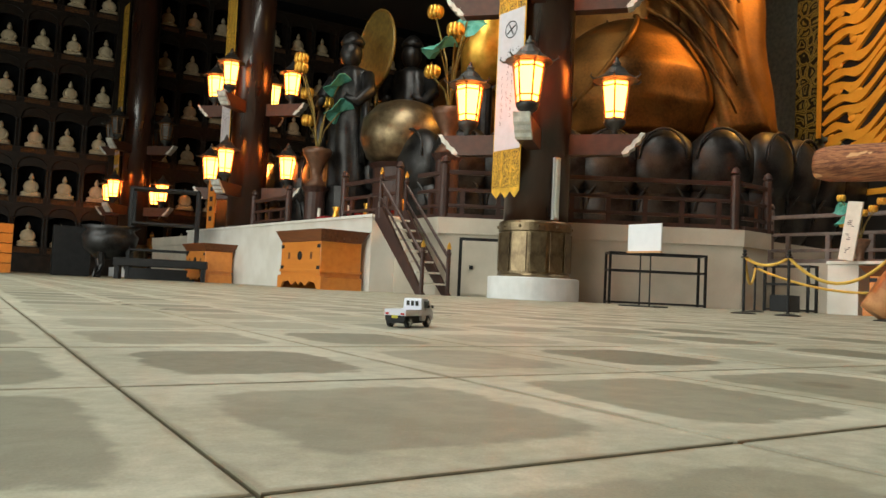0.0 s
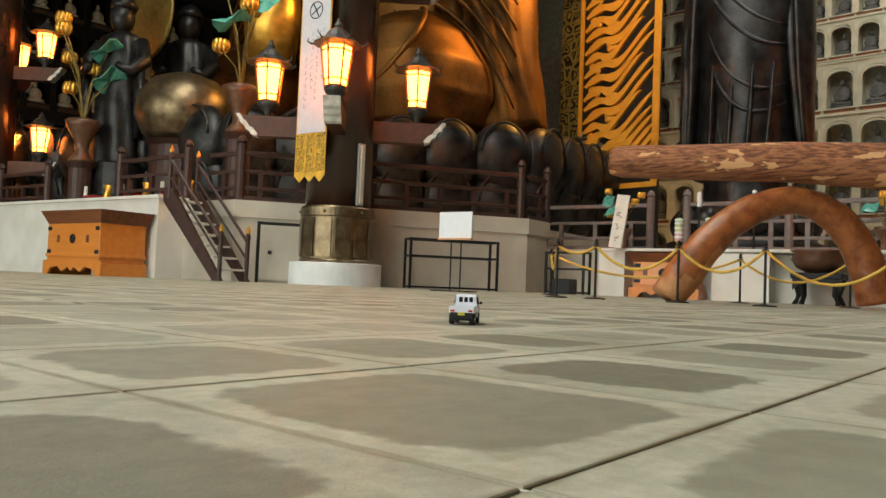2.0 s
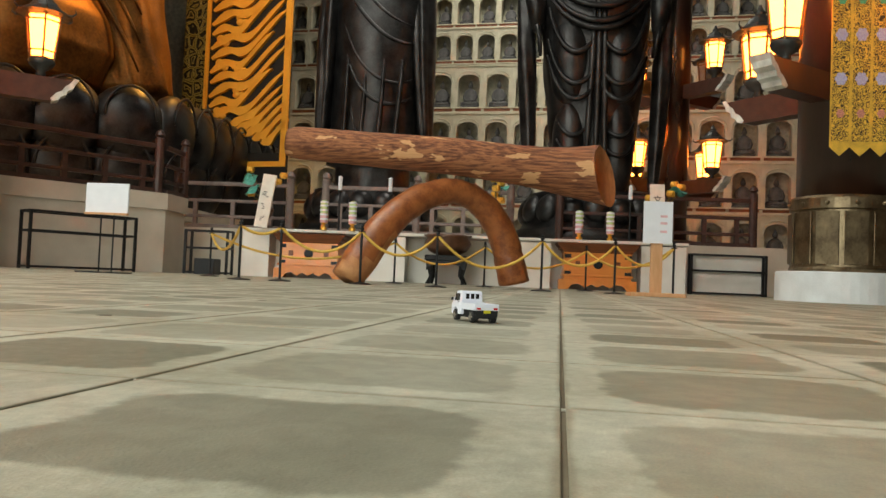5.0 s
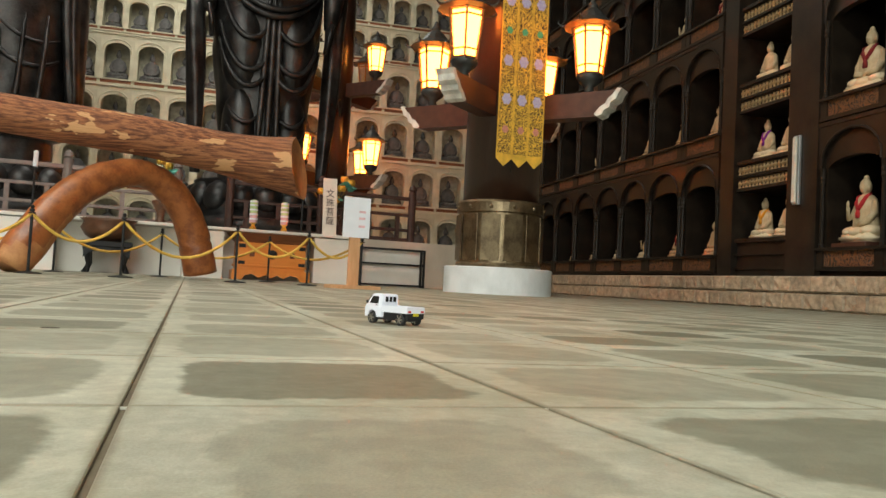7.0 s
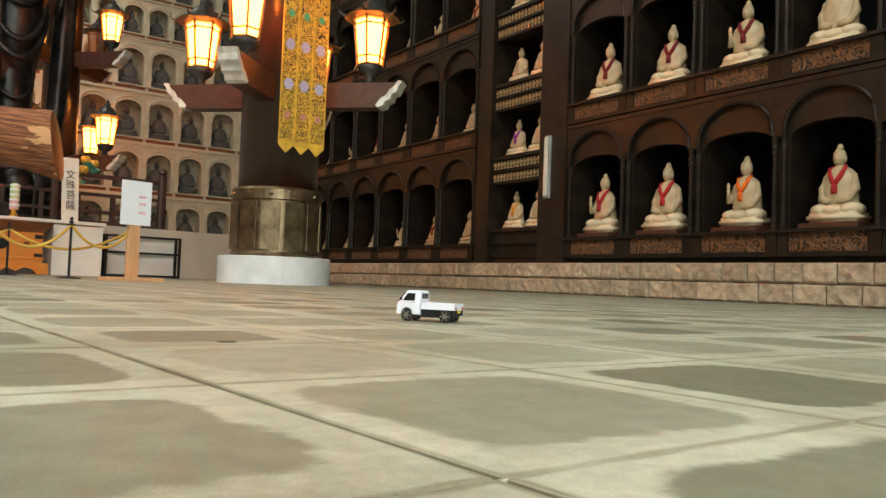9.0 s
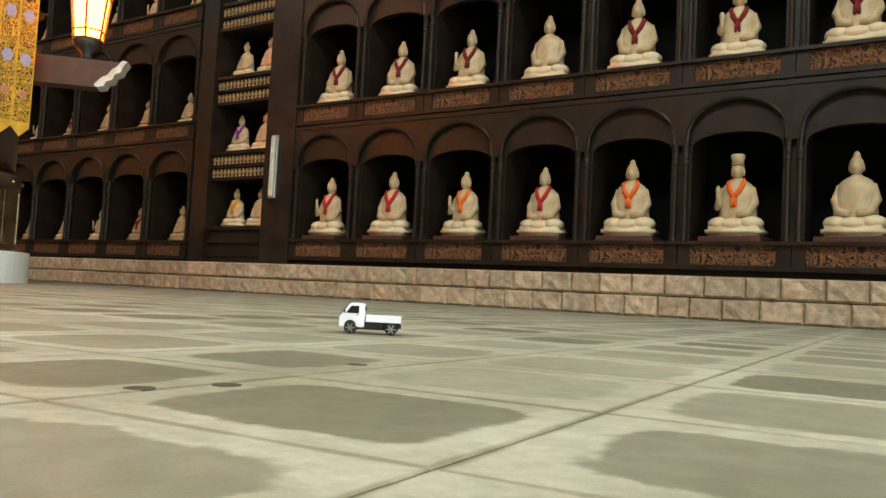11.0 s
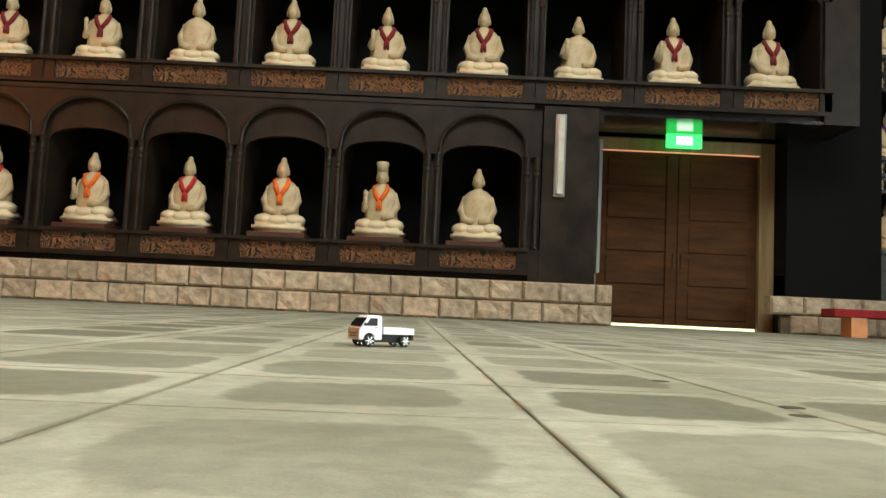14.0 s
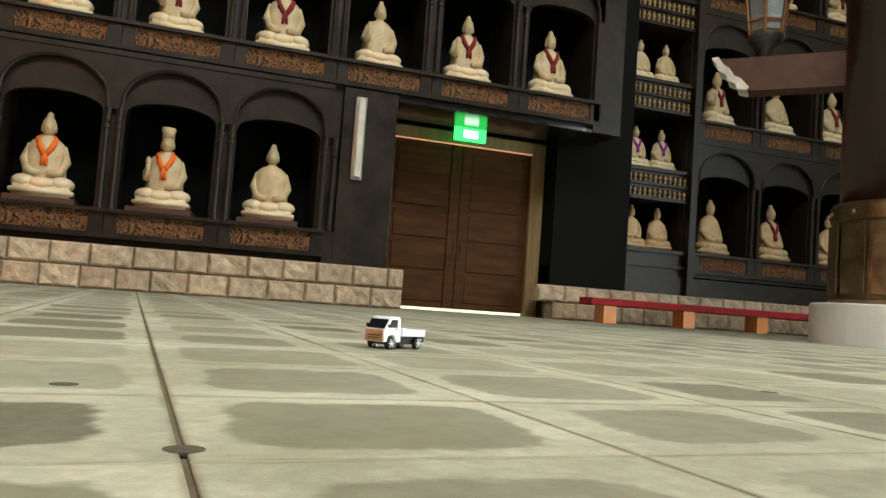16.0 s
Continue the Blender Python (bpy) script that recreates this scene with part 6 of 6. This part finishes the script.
part("rear_bumper", box(-0.097, -0.038, 0.022, -0.088, 0.038, 0.041), M_TYRE, truck)
for s in (-1, 1):
    part("side_window", prism([(0.036, 0.066), (0.036, 0.090), (0.060, 0.090), (0.076, 0.066)], s * 0.0382 - 0.0022, s * 0.0382 + 0.0022), M_TRUCKGLASS, truck, "dark side window")
    part("door_handle", box(0.036, s * 0.0415 - 0.001, 0.060, 0.044, s * 0.0415 + 0.001, 0.062), M_TYRE, truck)
    part("mirror", box(0.078, s * 0.046 - 0.004, 0.066, 0.083, s * 0.046 + 0.004, 0.076, 0.001), M_TYRE, truck)
    part("tail_lamp", box(-0.0985, s * 0.030 - 0.007, 0.043, -0.0965, s * 0.030 + 0.007, 0.049), M_TAIL, truck, "red tail lamp")
    part("headlamp", box(0.096, s * 0.028 - 0.009, 0.040, 0.0985, s * 0.028 + 0.009, 0.049), M_CHROME, truck)
for k in range(3):
    part("rear_window_bar", box(0.0165, -0.024 + 0.018 * k, 0.073, 0.0185, -0.012 + 0.018 * k, 0.090), M_TRUCKGLASS, truck, "dark rear window slot")
wind = prism([(0, 0), (0, 0.034), (0.002, 0.034), (0.002, 0)], -0.036, 0.036)
part("windscreen", wind, M_TRUCKGLASS, truck, "dark windscreen", m=pose(0.0915, 0, 0.0625, 0, -36, 0))
part("front_panel", box(0.0965, -0.036, 0.024, 0.0985, 0.036, 0.058), M_CARD, truck, "orange-tinted front grille")
for z in (0.032, 0.040):
    part("grille_bar", box(0.0984, -0.022, z, 0.0995, 0.022, z + 0.003), M_TYRE, truck)
part("number_plate", box(-0.0985, -0.012, 0.0315, -0.097, 0.012, 0.041), M_PLATE, truck, "yellow number plate")
for x in (0.062, -0.066):
    for s in (-1, 1):
        wheel(truck, x, s * 0.035)

# ---- bricks and paving ----
def stone(w, h, d, seed):
    r2 = random.Random(seed)
    bm = bmesh.new()
    grid = [[bm.verts.new((0.004 + (w - 0.008) * (i / 5 if 0 < i < 5 else i / 5), -0.01 if i in (0, 5) or j in (0, 4) else 0.035 + r2.uniform(-0.014, 0.022), 0.004 + (h - 0.008) * j / 4)) for i in range(6)] for j in range(5)]
    for row in grid[1:4]:
        row[1].co.x, row[4].co.x = 0.035, w - 0.035
    for i in range(1, 5):
        grid[1][i].co.z, grid[3][i].co.z = 0.035, h - 0.035
    for j in range(4):
        for i in range(5):
            bm.faces.new((grid[j][i], grid[j][i + 1], grid[j + 1][i + 1], grid[j + 1][i]))
    rim = [grid[0][i] for i in range(6)] + [grid[j][5] for j in range(1, 5)] + [grid[4][i] for i in range(4, -1, -1)] + [grid[j][0] for j in range(3, 0, -1)]
    back = [bm.verts.new((v.co.x, -d, v.co.z)) for v in rim]
    for k in range(len(rim)):
        q = (k + 1) % len(rim)
        bm.faces.new((rim[k], back[k], back[q], rim[q]))
    bmesh.ops.recalc_face_normals(bm, faces=bm.faces)
    return mesh_of(bm, M_BRICK)


STONES = [[stone(w, 0.30, 0.24, 7 * i + j) for j in range(3)] for i, w in enumerate((0.44, 0.49, 0.54))]
r3 = random.Random(12)


def courses(parent, x0, x1, y, flip=False):
    for c in range(2):
        x = x0 + (0 if c else -0.0)
        first = True
        while x < x1 - 0.2:
            i = r3.randrange(3)
            w = (0.44, 0.49, 0.54)[i]
            if first and c:
                i, w = 0, 0.44
                k = 0.55
            else:
                k = 1.0
            first = False
            part("stone", STONES[i][r3.randrange(3)], None, parent, m=pose(x, y + r3.uniform(-0.008, 0.008), 0.305 * c) @ Matrix.Diagonal((k, 1, 1, 1)))
            x += w * k


plinth_s = solid("plinth_south", box(-1.20, SOUTH - 0.08, 0, 33, SOUTH + 0.10, 0.59), M_JOINT, "low plinth of two courses of rough stone blocks", "plinth", kind="structure")
courses(plinth_s, -1.24, 32.5, SOUTH + 0.16)
plinth_w = solid("plinth_southwest", box(-14.0, WEST - 0.05, 0, -4.22, WEST + 0.05, 0.60), M_JOINT, "low plinth of rough stone blocks beside the door", "plinth", kind="structure")
courses(plinth_w, -14.0, -4.3, WEST + 0.12)
ret = solid("plinth_return", box(-1.22, -8.2, 0, -0.95, SOUTH - 0.08, 0.60), M_BRICK, "stone return of the plinth at the doorway", "plinth", kind="structure")


# The floor's joints: two families of nearly straight lines, laid a little unevenly.
LONG = {0: 0.485, 1: 0.983, 2: 1.50, 3: 1.98, 4: 2.478, 5: 2.935, 6: 3.39, 7: 3.79}      # running east, by y at x = 0.384
CROSS = {-1: -0.17, 0: 0.295, 1: 0.76, 2: 1.17, 3: 1.642, 4: 2.105}                      # running north, by x at y = 2
LONG_GAP = {0: 0.0028, 1: 0.0030, 2: 0.0034, 3: 0.0026, 4: 0.0036, 5: 0.0034, 6: 0.0038, 7: 0.0014}
CROSS_GAP = {-2: 0.0020, -1: 0.0018, 0: 0.0026, 1: 0.0030, 2: 0.0016, 3: 0.0020, 4: 0.0034}
SL, SC = math.tan(radians(4.0)), -0.045


def long_line(j):
    return LONG[j] if j in LONG else (0.485 + 0.486 * j if j < 0 else 3.79 + 0.472 * (j - 7))


def cross_line(i):
    return CROSS[i] if i in CROSS else (-0.17 + 0.462 * (i + 1) if i < 0 else 2.105 + 0.460 * (i - 4))


def crossing(i, j, di=0.0, dj=0.0):
    """Where two joints cross, set off by half their widths."""
    d, c = cross_line(i) + di, long_line(j) + dj
    x = (d - SC * (2.0 - c + 0.384 * SL)) / (1 - SC * SL)
    return x, c + SL * (x - 0.384)


def slab_geometry(i, j):
    g0, g1 = CROSS_GAP.get(i, 0.002), CROSS_GAP.get(i + 1, 0.002)
    h0, h1 = LONG_GAP.get(j, 0.0026), LONG_GAP.get(j + 1, 0.0026)
    bevel = 0.0012
    vs = []
    for z, e in ((-0.02, 0.0), (-bevel, 0.0), (0.0, bevel)):
        for p, q, u, v in ((0, 0, g0 + e, h0 + e), (1, 0, -g1 - e, h0 + e), (1, 1, -g1 - e, -h1 - e), (0, 1, g0 + e, -h1 - e)):
            vs.append((*crossing(i + p, j + q, u, v), z))
    return vs


FS = [(8, 9, 10, 11)]
for k in range(4):
    j = (k + 1) % 4
    FS += [(k, j, 4 + j, 4 + k), (4 + k, 4 + j, 8 + j, 8 + k)]
UVS = np.array([(0, 0), (1, 0), (1, 1), (0, 1)] * 3, dtype=np.float32)


def slab_mesh(verts, faces, mat):
    me = bpy.data.meshes.new("slab")
    me.from_pydata(verts, [], faces)
    layer = me.uv_layers.new(name="UVMap")
    idx = np.zeros(len(me.loops), dtype=np.int32)
    me.loops.foreach_get("vertex_index", idx)
    layer.data.foreach_set("uv", UVS[idx % 12].ravel())
    me.materials.append(mat)
    return me


far_v, far_f = [], []
r4 = random.Random(21)
for i in range(-34, 68):
    for j in range(-24, 92):
        cx, cy = crossing(i + 0.5, j + 0.5) if i not in CROSS and j not in LONG else crossing(i, j, 0.23, 0.24)
        if not (-13.9 < cx < 29 and -8.4 < cy < 44):
            continue
        vs = slab_geometry(i, j)
        dz = r4.uniform(-0.0006, 0.0)
        if math.hypot(cx - 1.3, cy - 2.2) < 4.3:
            ox, oy = vs[0][0], vs[0][1]
            part("slab", slab_mesh([(x - ox, y - oy, z) for x, y, z in vs], FS, M_SLAB), None, floor, m=pose(ox, oy, dz, r4.uniform(-0.03, 0.03), r4.uniform(-0.03, 0.03), 0))
        else:
            k0 = len(far_v)
            far_v += [(x, y, z + dz) for x, y, z in vs]
            far_f += [tuple(q + k0 for q in f) for f in FS]
rest = part("slabs_beyond", slab_mesh(far_v, far_f, M_SLABS), None, floor)
tagged(rest, "worn cement slabs further off", kind="stuff")
# pale mortar that fills some of the cross joints
for i in (-2, -1):
    (xa, ya), (xb, yb) = crossing(i, -4), crossing(i, 14)
    bm = bmesh.new()
    g = 0.0024
    quad = [(xa - g, ya), (xa + g, ya), (xb + g, yb), (xb - g, yb)]
    lo, hi = [bm.verts.new((x, y, -0.0044)) for x, y in quad], [bm.verts.new((x, y, -0.0018)) for x, y in quad]
    bm.faces.new(hi)
    for k in range(4):
        bm.faces.new((lo[k], lo[(k + 1) % 4], hi[(k + 1) % 4], hi[k]))
    part("joint_mortar", bm, M_MORTAR, floor, "pale mortar in a joint")
# small dark plugged holes in the floor
PLUG = mesh_of(lathe([(0.019, -0.003), (0.019, 0.0004), (0.016, 0.0006)], 14), M_PLUG)
for x, y in ((0.690, 3.922), (0.704, 3.672), (0.672, 3.565), (0.764, 3.180), (2.17, 3.416), (2.02, 3.852)):
    part("floor_plug", PLUG, None, floor, "dark plugged hole", m=pose(x, y, 0))
